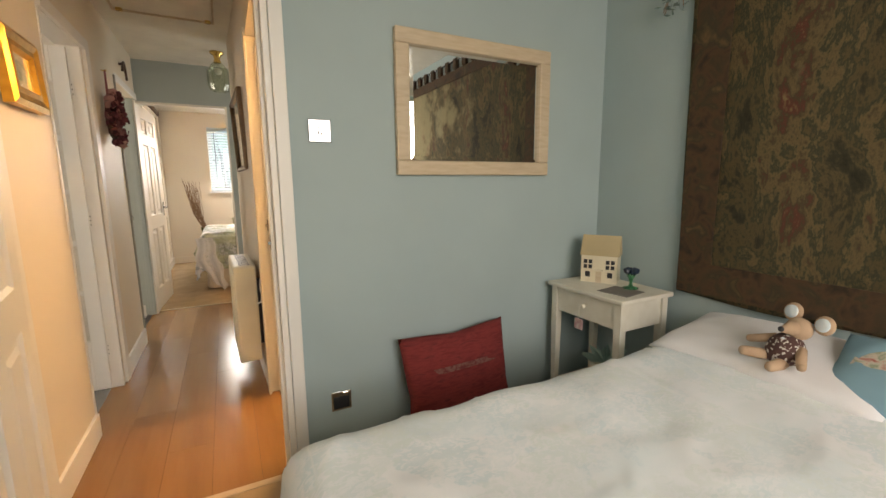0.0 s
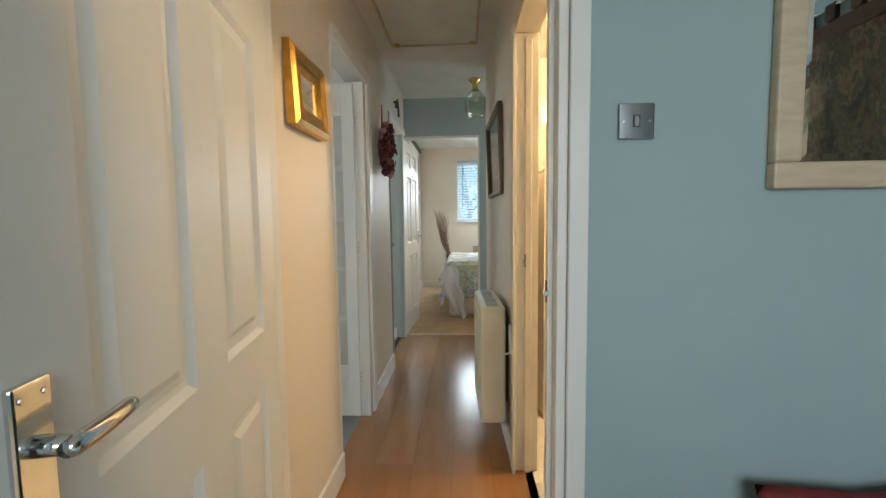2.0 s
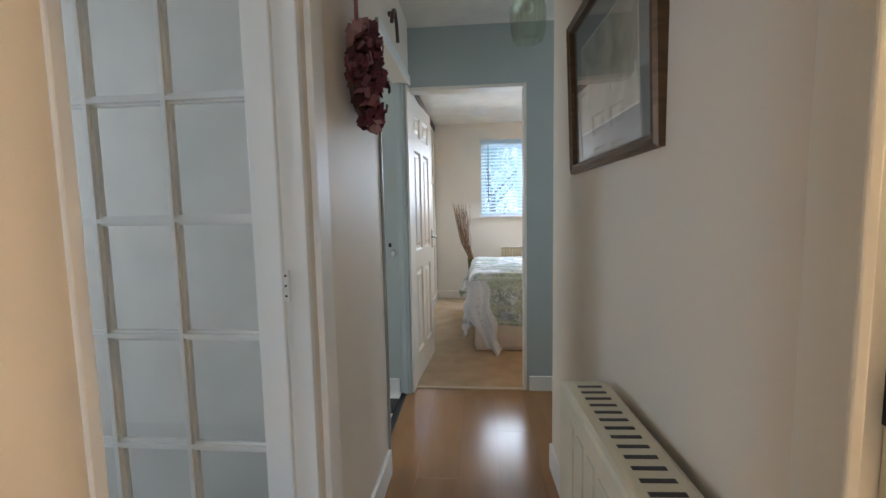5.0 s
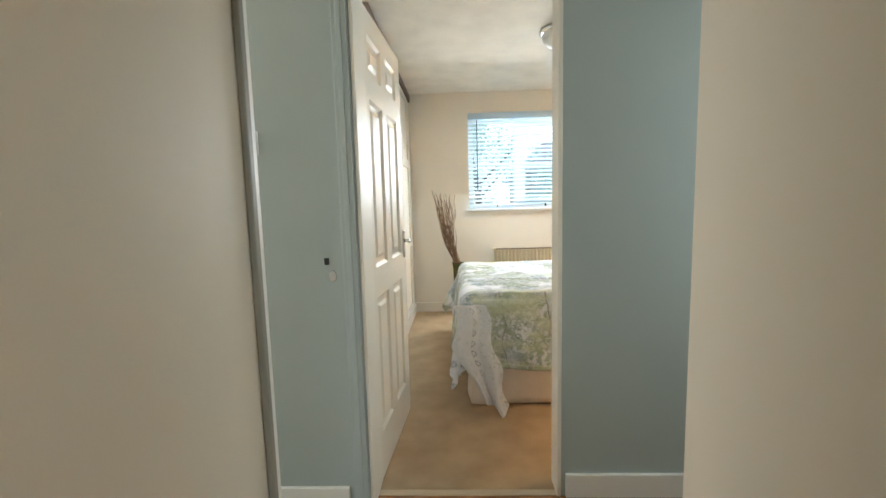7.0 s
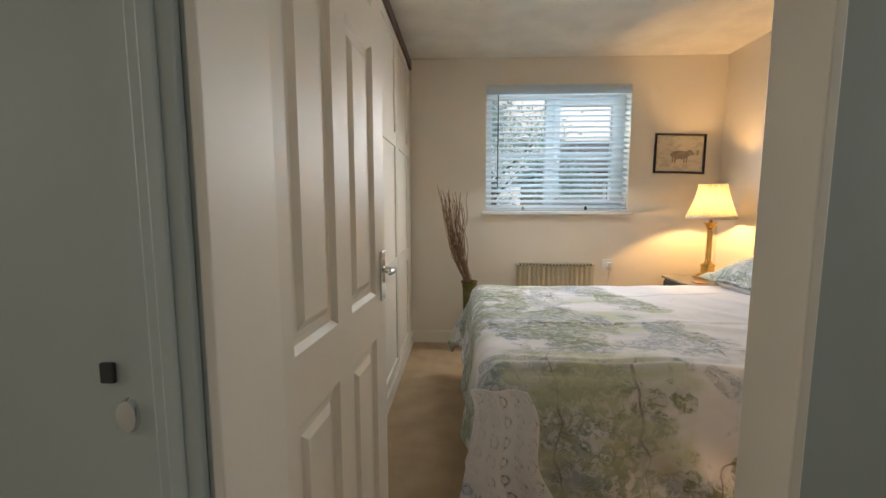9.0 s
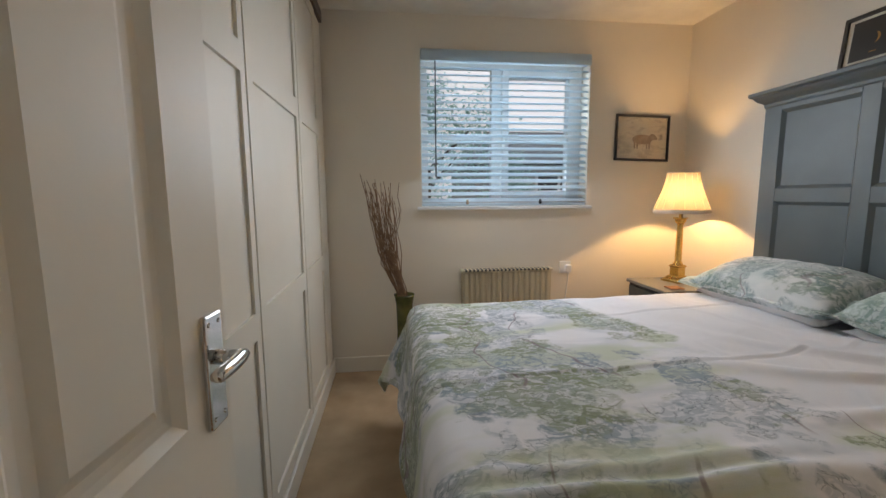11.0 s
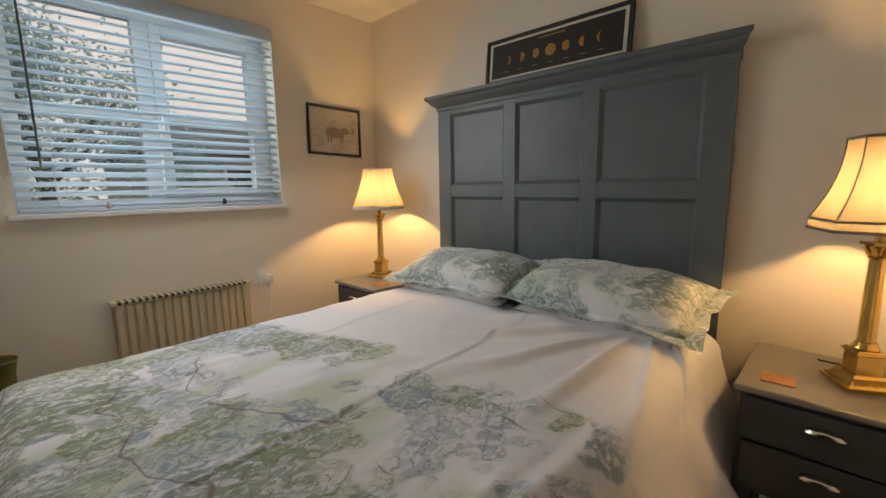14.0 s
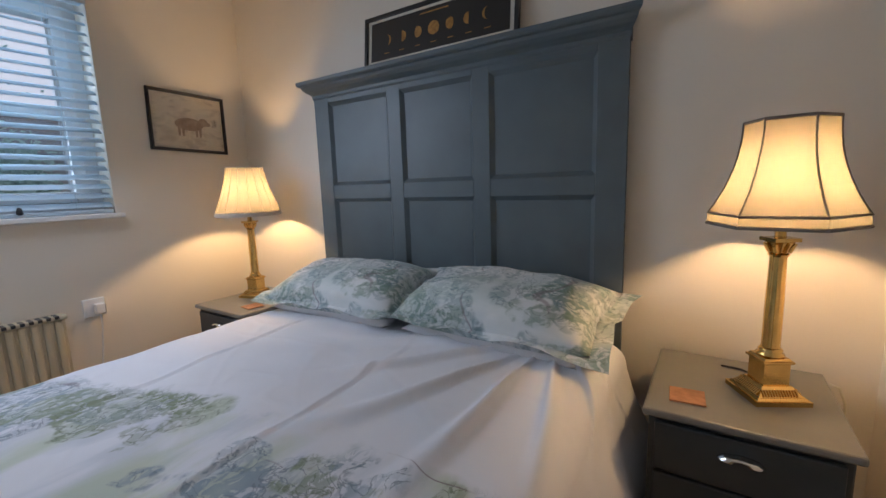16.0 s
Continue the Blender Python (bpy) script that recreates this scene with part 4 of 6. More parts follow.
        c = over(c, mul(patch, rng(nz(9, 5, 0.8, (0.5, 1.6, 1.0)), 0.34, 0.62), 0.7), (0.52, 0.56, 0.37))
    l.new(c, b.inputs["Base Color"])
    return m


SAGE, BLUEGREY, OLIVE, PLUM = (0.50, 0.57, 0.42), (0.26, 0.33, 0.39), (0.24, 0.29, 0.18), (0.17, 0.10, 0.13)
DUVET = fabric("woodland_print_duvet", (0.80, 0.80, 0.84), (SAGE, BLUEGREY, OLIVE, PLUM), (0, 1.38), leaf=5.5, strength=1.0, meadow=(0.02, 0.62, -0.16, 0.16))
PILLOWCASE = fabric("woodland_print_pillowcase", (0.78, 0.80, 0.80), ((0.46, 0.57, 0.52), (0.15, 0.26, 0.29), (0.17, 0.27, 0.20), PLUM), None, leaf=5, seed=3.4, strength=0.72)
BLUE_DUVET = fabric("pale_blue_cloud_duvet", (0.86, 0.88, 0.90), ((0.70, 0.79, 0.81), (0.66, 0.76, 0.79), (0.72, 0.79, 0.78), (0.80, 0.84, 0.85)), None, leaf=9, strength=0.95, ink=0.0)
VALANCE = mat("cream_valance_cotton", (0.76, 0.66, 0.56), 0.9, bump=0.3, fine=300)


def drape(bm, x0, x1, y0, y1, z, drops, nu=110, nv=90, seed=0.0, r=0.09, puff=0.012, folds=0.02, crease=0.010, head=0.0, lines=0.0, gather=0.0):
    """A cover over a mattress; drops: how far it hangs at foot (x0), head (x1), near (y0) and far (y1)."""
    df, dh, dn, dfr = drops

    def side(s, lo, hi, out=0.0):
        if s < lo + r:
            d, sg, e = lo + r - s, -1, lo + r
        elif s > hi - r:
            d, sg, e = s - hi + r, 1, hi - r
        else:
            return s, 0.0, 0.0
        q = r * math.pi / 2
        if d < q:
            return e + sg * r * math.sin(d / r), r * (1 - math.cos(d / r)), 0.0
        return e + sg * (r + (0.10 + out) * (d - q)), r + (d - q), d - q

    def fn(u, v):
        s, q = x0 - df + u * (x1 - x0 + df + dh), y0 - dn + v * (y1 - y0 + dn + dfr)
        tail = min(1.0, max(0.0, (q - y1 + 0.35) / 0.35)) if gather else 0.0
        x, zx, hx = side(s, x0, x1, 0.32 * tail * tail)
        y, zy, hy = side(q, y0, y1, 0.30 * min(1.0, max(0.0, (s - x1 + 1.0) / 0.5)) if gather and q < y0 + r else 0.0)
        zz = z - max(zx, zy) - 0.25 * min(zx, zy)
        hang = max(hx, hy)
        if hx and hy:
            x += -0.06 * min(hx, hy) if s < x0 else 0.0
            y += -0.06 * min(hx, hy) if q < y0 else 0.06 * min(hx, hy)
        k = 9 * (s + q * 0.6) + 2 * n3(s * 2 + seed, q * 2)
        amp = folds * min(1.0, hang * 4)
        if hy and not hx:
            y += amp * math.sin(2.2 * k)
        if hx:
            x += amp * math.sin(3 * q * 5 + 2 * n3(q * 3, seed))
        top = max(0.0, 1 - hang * 8)
        zz += top * (puff * n3(s * 2.2 + seed, q * 2.2) + puff * 0.5 * n3(s * 6 + seed, q * 6))
        a = n3(s * 2.3 + seed, q * 3.1, 4.0) + 0.35 * n3(s * 8, q * 6 + seed, 1.0)
        rid = max(0.0, 1 - abs(a) * 14)
        b = n3(s * 3.0 - q * 1.6 + seed, q * 1.0 + s * 0.6, 9.0)
        rid2 = max(0.0, 1 - abs(b) * 20)
        zz += top * crease * (rid + rid2)
        for yc, xs in ((0.50, 0.0), (1.0, 0.2)):
            dq = q - (y0 + yc * (y1 - y0) * 0.72 + 0.06 * s + 0.02 * n3(s * 1.7, yc * 5 + seed))
            zz -= top * lines * math.exp(-(dq / 0.007) ** 2) * (0.5 + 0.5 * min(1.0, abs(n3(s * 2.5, yc * 9 + seed)) * 4))
            zz += top * lines * 0.8 * math.exp(-((dq - 0.016) / 0.010) ** 2)
        fx, fy = x1 - 0.15 - s, q - y0 - 0.2
        if lines and fx > 0.05:
            an = math.atan2(fy, fx)
            rad = math.hypot(fx, fy)
            fan = math.sin(an * 17 + 0.9 * n3(an * 3, rad * 1.2 + seed))
            zz += top * 0.024 * max(0.0, fan) ** 3 * math.exp(-((rad - 0.45) / 0.32) ** 2)
        if gather:
            band = math.exp(-((q - y0 - 0.06) / 0.10) ** 4) * math.exp(-((s - x0 - 0.42) / 0.36) ** 4)
            zz += band * gather * (1 + math.sin((q + 0.02 * n3(s * 3, 2.0)) * 84 + 1.2 * n3(s * 2.2, q * 4, 6.0)))
        zz += head * max(0.0, (s - x1 + 0.7) / 0.7)
        return (x, y, zz)

    return grid(bm, nu, nv, fn)


def hem_of(bm, nu, nv, k=3):
    """The stitched border of a draped cover: its outermost rows of faces."""
    b = bm.copy()
    b.faces.ensure_lookup_table()
    inner = [f for q, f in enumerate(b.faces) if q // nv >= k and k <= q % nv < nv - k]
    bmesh.ops.delete(b, geom=inner, context="FACES")
    return b


def cushion_mesh(w, d, h, seed, flange=0.0, n=26, lift=0.0, droop=0.0):
    bm = bmesh.new()

    def sag(x, y):
        return droop * max(0.0, -x - 0.62) ** 1.5 * (1.3 + 0.7 * y) * 3

    def side(sg):
        def fn(u, v):
            x, y = (u - 0.5) * 2, (v - 0.5) * 2
            ex, ey = max(0.0, 1 - abs(x) ** 2.6), max(0.0, 1 - abs(y) ** 2.6)
            f = (ex * ey) ** 0.45
            pinch = 1 - 0.09 * (1 - abs(x * y)) * (abs(x) ** 6 + abs(y) ** 6)
            px, py = x * w / 2 * pinch, y * d / 2 * pinch
            wr = 0.012 * n3(px * 7 + seed, py * 7) + 0.006 * n3(px * 18 + seed, py * 18)
            edge = 0.012 * n3(px * 9, py * 9 + seed)
            return (px, py, sg * h / 2 * f + wr * f + edge * (1 - f) + lift * x * x - sag(x, y))
        return fn
    grid(bm, n, n, side(1)), grid(bm, n, n, side(-1))
    if flange:
        def fl(u, v):
            a = u * 2 * math.pi
            c, s = math.cos(a), math.sin(a)
            k = 1 / max(abs(c), abs(s))
            x, y = c * k, s * k
            o = 1 + v * flange * 2 / min(w, d)
            pinch = 1 - 0.09 * (1 - abs(x * y)) * (abs(x) ** 6 + abs(y) ** 6)
            px, py = x * w / 2 * pinch * o, y * d / 2 * pinch * o
            return (px, py, 0.012 * n3(px * 9, py * 9 + seed) + v * 0.012 * math.sin(a * 11 + seed) + lift * x * x - sag(x, y))
        grid(bm, 72, 2, fl)
    bmesh.ops.remove_doubles(bm, verts=bm.verts, dist=0.0008)
    return bm


def double_bed():
    t = thing("double_bed", pose(0.33, 6.25, 0), "double bed base and mattress with a pleated cream valance", "bed")
    L, W = 1.87, 1.46
    part("base", boxes((0.06, 0.06, 0.03, L, W - 0.03, 0.30), bev=0.02), VALANCE, t)
    part("mattress", boxes((0.03, 0.03, 0.31, L, W, 0.595), bev=0.05), COTTON, t)

    def skirt(name, p, q, nrm):
        bm = bmesh.new()
        p, q, nrm = Vector(p), Vector(q), Vector(nrm)
        ln = (q - p).length

        def fn(u, v):
            k = u * ln
            w = 0.007 * math.sin(k * 21 + 3 * n3(k * 3, 0.4)) * (0.35 + v) + 0.012 * v
            b = p.lerp(q, u) + nrm * w
            return (b.x, b.y, 0.34 - v * (0.325 + 0.006 * math.sin(k * 9)))
        solidify(part(name, grid(bm, 120, 8, fn), VALANCE, t, "pleated cream fabric skirt", True), 0.003)
    skirt("valance_side", (0.02, -0.015, 0), (L, -0.015, 0), (0, -1, 0))
    skirt("valance_foot", (0.02, W, 0), (0.02, -0.015, 0), (-1, 0, 0))
    d = thing("duvet", pose(0.33, 6.25, 0), "white duvet printed with grey and green woodland trees", "duvet")
    bm = drape(bmesh.new(), -0.05, L - 0.02, -0.055, W + 0.03, 0.652, (0.37, 0.0, 0.37, 0.34), 250, 230, 2.0, head=0.03, lines=0.0048, crease=0.0018, puff=0.014, gather=0.011)
    solidify(part("hem", hem_of(bm, 250, 230), DUVET, d, "stitched printed hem", True), 0.018, -0.6)
    solidify(part("cover", bm, DUVET, d, smooth=True), 0.012)
    th = thing("lace_throw", pose(0.33, 6.25, 0), "white crocheted lace throw hanging off the bed corner", "throw")
    bm = bmesh.new()
    nu, nv = 64, 110

    def fn(u, v):
        lo = -0.075 + 0.26 * max(0.0, v - 0.42) ** 1.25 + 0.02 * math.sin(v * 9)
        hi = 0.10 + 0.12 * v + 0.015 * math.sin(v * 13)
        x = lo + (hi - lo) * u
        out = 0.030 * math.sin(u * 11 + v * 2.5) * (0.25 + v)
        return (x, -0.105 - 0.045 * min(1.0, v * 3) - 0.02 * v + out, 0.625 - v * (0.61 - 0.16 * abs(u - 0.72)))
    vs = [[bm.verts.new(fn(i / nu, j / nv)) for j in range(nv + 1)] for i in range(nu + 1)]
    for i in range(nu):
        for j in range(nv):
            u, v = i / nu * 5, j / nv * 10
            cu, cv = u - math.floor(u) - 0.5, v - math.floor(v) - 0.5
            rr = math.hypot(cu, cv)
            an = math.atan2(cv, cu)
            if abs(rr - 0.27 - 0.05 * math.cos(6 * an)) < 0.055 and math.cos(9 * an) > -0.2:
                continue
            bm.faces.new((vs[i][j], vs[i + 1][j], vs[i + 1][j + 1], vs[i][j + 1]))
    solidify(part("lace", bm, COTTON, th, smooth=True), 0.003)
    for y, rz, sd in ((1.09, 3, 1.0), (0.345, -3, 5.0)):
        p = thing("bed_pillow", pose(0.33 + 1.655, 6.25 + y, 0.715, 0, -20, 90 + rz), "plump pillow in a woodland print case with a flanged edge", "pillow", "pillows on the double bed")
        p.matrix_basis = pose(0.33 + 1.71, 6.25 + y, 0.770 + (0.01 if y < 1 else 0.0)) @ pose(0, 0, 0, 0, -14, 0) @ pose(0, 0, 0, 0, 0, 90 + rz)
        part("pillowcase", cushion_mesh(0.73, 0.38, 0.20, sd, 0.03, droop=0.012 if y < 1 else 0.0), PILLOWCASE, p, smooth=True)
        q = thing("under_pillow", pose(0.33 + 1.71, 6.25 + y, 0.665), "plain white cotton under-pillow beneath", "pillow", "pillows on the double bed")
        q.matrix_basis = pose(0.33 + 1.72, 6.25 + y, 0.705) @ pose(0, 0, 0, 0, -8, 0) @ pose(0, 0, 0, 0, 0, 90 + rz)
        part("pillowcase", cushion_mesh(0.66, 0.36, 0.12, sd + 3), COTTON, q, smooth=True)


double_bed()


def headboard():
    t = thing("panelled_headboard", pose(2.25, 6.23, 0), "tall slate-grey panelled headboard with a moulded cornice", "headboard")
    W = 1.50
    ys = [(0.10, 0.505), (0.58, 0.945), (1.02, 1.40)]
    zs = [(0.45, 1.155), (1.225, 1.632)]
    part("back_board", boxes((0.018, 0.02, 0.02, 0.032, W - 0.02, 1.68)), GREY_PAINT, t)
    for a, b in ((0, 0.10), (0.505, 0.58), (0.945, 1.02), (1.40, W)):
        part("stile", boxes((0, a, 0.0 if a in (0, 1.40) else 0.45, 0.018, b, 1.70), bev=0.0025), GREY_PAINT, t)
    for a, b in ys:
        for z0, z1 in ((0.3, 0.45), (1.155, 1.225), (1.632, 1.70)):
            part("rail", boxes((0, a, z0, 0.018, b, z1), bev=0.0025), GREY_PAINT, t)
        for z0, z1 in zs:
            bm = bmesh.new()
            j = 0.016
            o = [bm.verts.new((0.001, y, z)) for y, z in ((a, z0), (b, z0), (b, z1), (a, z1))]
            n_ = [bm.verts.new((0.016, y, z)) for y, z in ((a + j, z0 + j), (b - j, z0 + j), (b - j, z1 - j), (a + j, z1 - j))]
            for k in range(4):
                bm.faces.new((o[k], o[(k + 1) % 4], n_[(k + 1) % 4], n_[k]))
            bm.faces.new(n_)
            part("panel", bm, GREY_PAINT, t)
    bm = bmesh.new()
    prof = [(0.045, 1.655), (0.0, 1.655), (-0.006, 1.662), (-0.006, 1.675), (-0.016, 1.682), (-0.032, 1.69), (-0.046, 1.702), (-0.052, 1.712), (-0.066, 1.716), (-0.072, 1.722), (-0.072, 1.736), (0.045, 1.736)]
    rings = []
    for s in (-1, 1):
        row = []
        for x, z in prof:
            e = max(0.0, -x) * 0.6
            row.append(bm.verts.new((x, (-e if s < 0 else W + e), z)))
        rings.append(row)
    k = len(prof)
    for i in range(k):
        bm.faces.new((rings[0][i], rings[0][(i + 1) % k], rings[1][(i + 1) % k], rings[1][i]))
    bm.faces.new(rings[0]), bm.faces.new(rings[1])
    part("cornice", bm, GREY_PAINT, t, "projecting moulded cornice")


headboard()


def moon_print():
    m = pose(2.262, 6.99, 1.742, 0, 0, 0) @ pose(0, 0, 0, 0, 6, 0)
    t = thing("moon_phase_print", m, "framed black print of golden moon phases leaning on the headboard", "picture")
    w, h = 0.755, 0.225
    fr = 0.016
    for r in ((-0.018, -w / 2, 0, 0.004, w / 2, fr), (-0.018, -w / 2, h - fr, 0.004, w / 2, h), (-0.018, -w / 2, fr, 0.004, -w / 2 + fr, h - fr), (-0.018, w / 2 - fr, fr, 0.004, w / 2, h - fr)):
        part("frame_bar", boxes(r, bev=0.001), BLACK, t)
    part("mount", boxes((-0.008, -w / 2 + fr, fr, 0.002, w / 2 - fr, h - fr)), MOUNT, t)
    i = 0.036
    part("print", boxes((-0.010, -w / 2 + i, i * 0.8, -0.008, w / 2 - i, h - i * 0.8)), PRINT_BLACK, t)
    part("caption_bar", boxes((-0.011, -0.07, h - 0.048, -0.0101, 0.07, h - 0.043)), MOON, t)
    for k, ph in enumerate((0.22, 0.5, 0.78, 1.0, 0.78, 0.5, 0.22)):
        y = (3 - k) * 0.083
        R = 0.028 if k == 3 else 0.0235
        bm = bmesh.new()
        sg = 1 if k < 3 else -1
        outer = [(R * math.cos(a), R * math.sin(a)) for a in [math.pi / 2 - j * math.pi / 14 for j in range(15)]]
        inner = [(R * (1 - 2 * ph) * math.cos(a), R * math.sin(a)) for a in [math.pi / 2 - j * math.pi / 14 for j in range(15)]]
        O = [bm.verts.new((-0.0115, y - sg * c, h * 0.49 + s)) for c, s in outer]
        I = [bm.verts.new((-0.0115, y - sg * c, h * 0.49 + s)) for c, s in inner]
        for j in range(14):
            vs = []
            for v in (O[j], O[j + 1], I[j + 1], I[j]):
                if not any((v.co - q.co).length < 1e-5 for q in vs):
                    vs.append(v)
            if len(vs) > 2:
                bm.faces.new(vs)
        part("moon", bm, MOON, t)
        part("caption_bar", boxes((-0.011, y - 0.014, 0.053, -0.0101, y + 0.014, 0.056)), MOON, t)


COW = mat("brown_wash", (0.30, 0.22, 0.16), 0.8, col2=(0.42, 0.33, 0.25), scale=40, bump=0)
PRINT_BLACK = mat("black_print_paper", (0.018, 0.016, 0.015), 0.5, bump=0)
MOON = mat("gold_ink", (0.48, 0.24, 0.05), 0.5, col2=(0.30, 0.14, 0.03), scale=60, bump=0)
moon_print()
sketch = picture("cattle_sketch", pose(1.965, RY1, 1.59, -2, 1.5, 0), 0.40, 0.315, 0.016, 0.02, BLACK, ART_COW, ART_COW, 0.012, "small sepia cattle sketch in a thin black frame")
bm = bmesh.new()
for cx, cz, rx, rz_ in ((0.0, -0.01, 0.075, 0.034), (0.075, 0.008, 0.026, 0.022), (0.10, 0.0, 0.014, 0.011)):
    vs = [bm.verts.new((cx + rx * math.cos(k * math.pi / 10), -0.0098, cz + rz_ * math.sin(k * math.pi / 10))) for k in range(20)]
    bm.faces.new(vs)
for cx in (-0.055, -0.035, 0.035, 0.055):
    bm.faces.new([bm.verts.new(p) for p in ((cx - 0.008, -0.0098, -0.03), (cx + 0.008, -0.0098, -0.03), (cx + 0.005, -0.0098, -0.075), (cx - 0.005, -0.0098, -0.075))])
part("sketched_cow", bm, COW, sketch, "brown wash drawing of a cow")


def nightstand(m, group):
    t = thing("nightstand", m, "slate-grey painted bedside cabinet with two drawers", "nightstand", group)
    d, w, h = 0.43, 0.40, 0.635
    part("carcass", boxes((0.012, 0.005, 0.305, d, w - 0.005, h - 0.022), bev=0.004), NS_DARK, t)
    part("top", boxes((-0.008, -0.008, h - 0.02, d + 0.004, w + 0.008, h), bev=0.006), NS_TOP, t, "lighter grey top with a rounded edge")
    for x in (0.03, d - 0.03):
        for y in (0.03, w - 0.03):
            bm = bmesh.new()
            rod(bm, (x, y, 0.0), (x, y, 0.307), 0.018, 0.026, 4)
            part("leg", bm, NS_DARK, t)
    for z0, z1 in ((0.472, 0.602), (0.335, 0.465)):
        dr = part("drawer", boxes((-0.002, 0.02, z0, 0.014, w - 0.02, z1), bev=0.004), NS_DARK, t)
        bm = bmesh.new()
        zc = (z0 + z1) / 2 + 0.022
        def fn(u, v):
            a, b = math.pi * u, math.pi / 2 * v
            sc = 1 + 0.035 * math.cos(8 * a)
            return (-0.002 - 0.022 * math.sin(b), w / 2 + 0.045 * math.cos(a) * sc * math.cos(b * 0.75), zc + 0.016 * math.sin(a) * sc * math.cos(b * 0.6) - 0.006)
        hp = part("cup_pull", grid(bm, 16, 6, fn), CHROME, dr, "chrome shell-shaped cup pull", True)
        solidify(hp, 0.002)
    return t


NS_DARK = mat("dark_slate_furniture_paint", (0.045, 0.050, 0.052), 0.4, col2=(0.035, 0.04, 0.042), bump=0.1)
NS_TOP = mat("mid_grey_furniture_paint", (0.19, 0.185, 0.165), 0.38, col2=(0.165, 0.16, 0.145), bump=0.08)
n1 = nightstand(pose(1.82, 5.695, 0), "bedside cabinets")
n2 = copy_thing(n1, pose(1.795, 7.82, 0))


SHADE = shade_mat("cream_silk_lampshade", (0.18, 0.165, 0.13), 0.55)
TRIM = mat("grey_braid", (0.20, 0.18, 0.16), 0.9, bump=0.4, fine=500)
PALETRIM = mat("pale_braid", (0.62, 0.54, 0.44), 0.9, bump=0.4, fine=500)


def table_lamp(m, sides, trim, label, r0, r1, turn, power):
    t = thing("table_lamp", m, label, "table lamp", "bedside lamps")

    def sq(bm, a, z0, z1, bev=0.003, b=None):
        b = a if b is None else b
        v = [bm.verts.new((sx * q, sy * q, z)) for q, z in ((a, z0), (b, z1)) for sx, sy in ((-1, -1), (1, -1), (1, 1), (-1, 1))]
        for i in range(4):
            bm.faces.new((v[i], v[(i + 1) % 4], v[4 + (i + 1) % 4], v[4 + i]))
        bm.faces.new(v[3::-1]), bm.faces.new(v[4:])
    bm = bmesh.new()
    for a, z0, z1, b in ((0.066, 0, 0.012, 0.066), (0.060, 0.012, 0.018, 0.056), (0.054, 0.018, 0.034, 0.040), (0.040, 0.034, 0.040, 0.036)):
        sq(bm, a, z0, z1, b=b)
    part("base", bm, BRASS, t, "stepped square brass base")
    for k in range(13):
        for rz in range(4):
            bm = bmesh.new()
            x = (k - 6) * 0.0066
            rod(bm, (x, -0.054, 0.021), (x, -0.042, 0.033), 0.0026, n=6)
            bmesh.ops.rotate(bm, verts=bm.verts, matrix=Matrix.Rotation(rz * math.pi / 2, 3, "Z"))
            part("gadroon", bm, BRASS, t)
    bm = bmesh.new()
    for a, z0, z1, b in ((0.031, 0.040, 0.095, 0.031), (0.031, 0.095, 0.099, 0.037), (0.037, 0.099, 0.104, 0.037), (0.033, 0.104, 0.110, 0.030)):
        sq(bm, a, z0, z1, b=b)
    part("plinth", bm, BRASS, t)
    bm = bmesh.new()
    lathe(bm, [(0.030, 0.110), (0.031, 0.116), (0.024, 0.121), (0.027, 0.126), (0.022, 0.132)], n=24)
    part("column_foot", bm, BRASS, t, smooth=True)
    bm = bmesh.new()
    n = 48
    rings = []
    for z, r in ((0.130, 0.0205), (0.25, 0.020), (0.37, 0.0175)):
        rings.append([bm.verts.new(((r - 0.0016 * (0.5 - 0.5 * math.cos(12 * a))) * math.cos(a), (r - 0.0016 * (0.5 - 0.5 * math.cos(12 * a))) * math.sin(a), z)) for a in [2 * math.pi * k / n for k in range(n)]])
    for a, b in zip(rings, rings[1:]):
        for k in range(n):
            bm.faces.new((a[k], a[(k + 1) % n], b[(k + 1) % n], b[k]))
    part("column", bm, BRASS, t, "fluted brass column", True)
    bm = bmesh.new()
    lathe(bm, [(0.019, 0.368), (0.023, 0.374), (0.019, 0.379), (0.023, 0.39), (0.031, 0.405), (0.029, 0.408)], n=16)
    sq(bm, 0.030, 0.407, 0.416)
    cap = part("capital", bm, BRASS, t, "leafy brass capital")
    for k in range(8):
        a = k * math.pi / 4
        bm = bmesh.new()
        rod(bm, (0.020 * math.cos(a), 0.020 * math.sin(a), 0.380), (0.032 * math.cos(a), 0.032 * math.sin(a), 0.402), 0.005, 0.003, 6)
        part("leaf", bm, BRASS, cap)
    bm = bmesh.new()
    rod(bm, (0, 0, 0.416), (0, 0, 0.523), 0.012)
    part("bulb_holder", bm, BRASS, t)
    bm = bmesh.new()
    bmesh.ops.create_uvsphere(bm, u_segments=16, v_segments=10, radius=0.028, matrix=Matrix.Translation((0, 0, 0.548)))
    part("bulb", bm, BULB, t, "glowing warm bulb", True).visible_shadow = False
    zb, zt = 0.445, 0.70
    prof = [(r0 + 0.003, zb), (r0, zb + 0.03)]
    for k in range(1, 11):
        u = k / 10
        prof.append((r1 + (r0 - r1) * (1 - u) ** (2.1 if sides < 12 else 1.45), zb + 0.03 + (zt - zb - 0.03) * u))
    bm = bmesh.new()
    lathe(bm, prof, n=sides, turn=turn, close=False)
    sh = part("shade", bm, SHADE, t, "cream fabric bell shade", sides > 12)
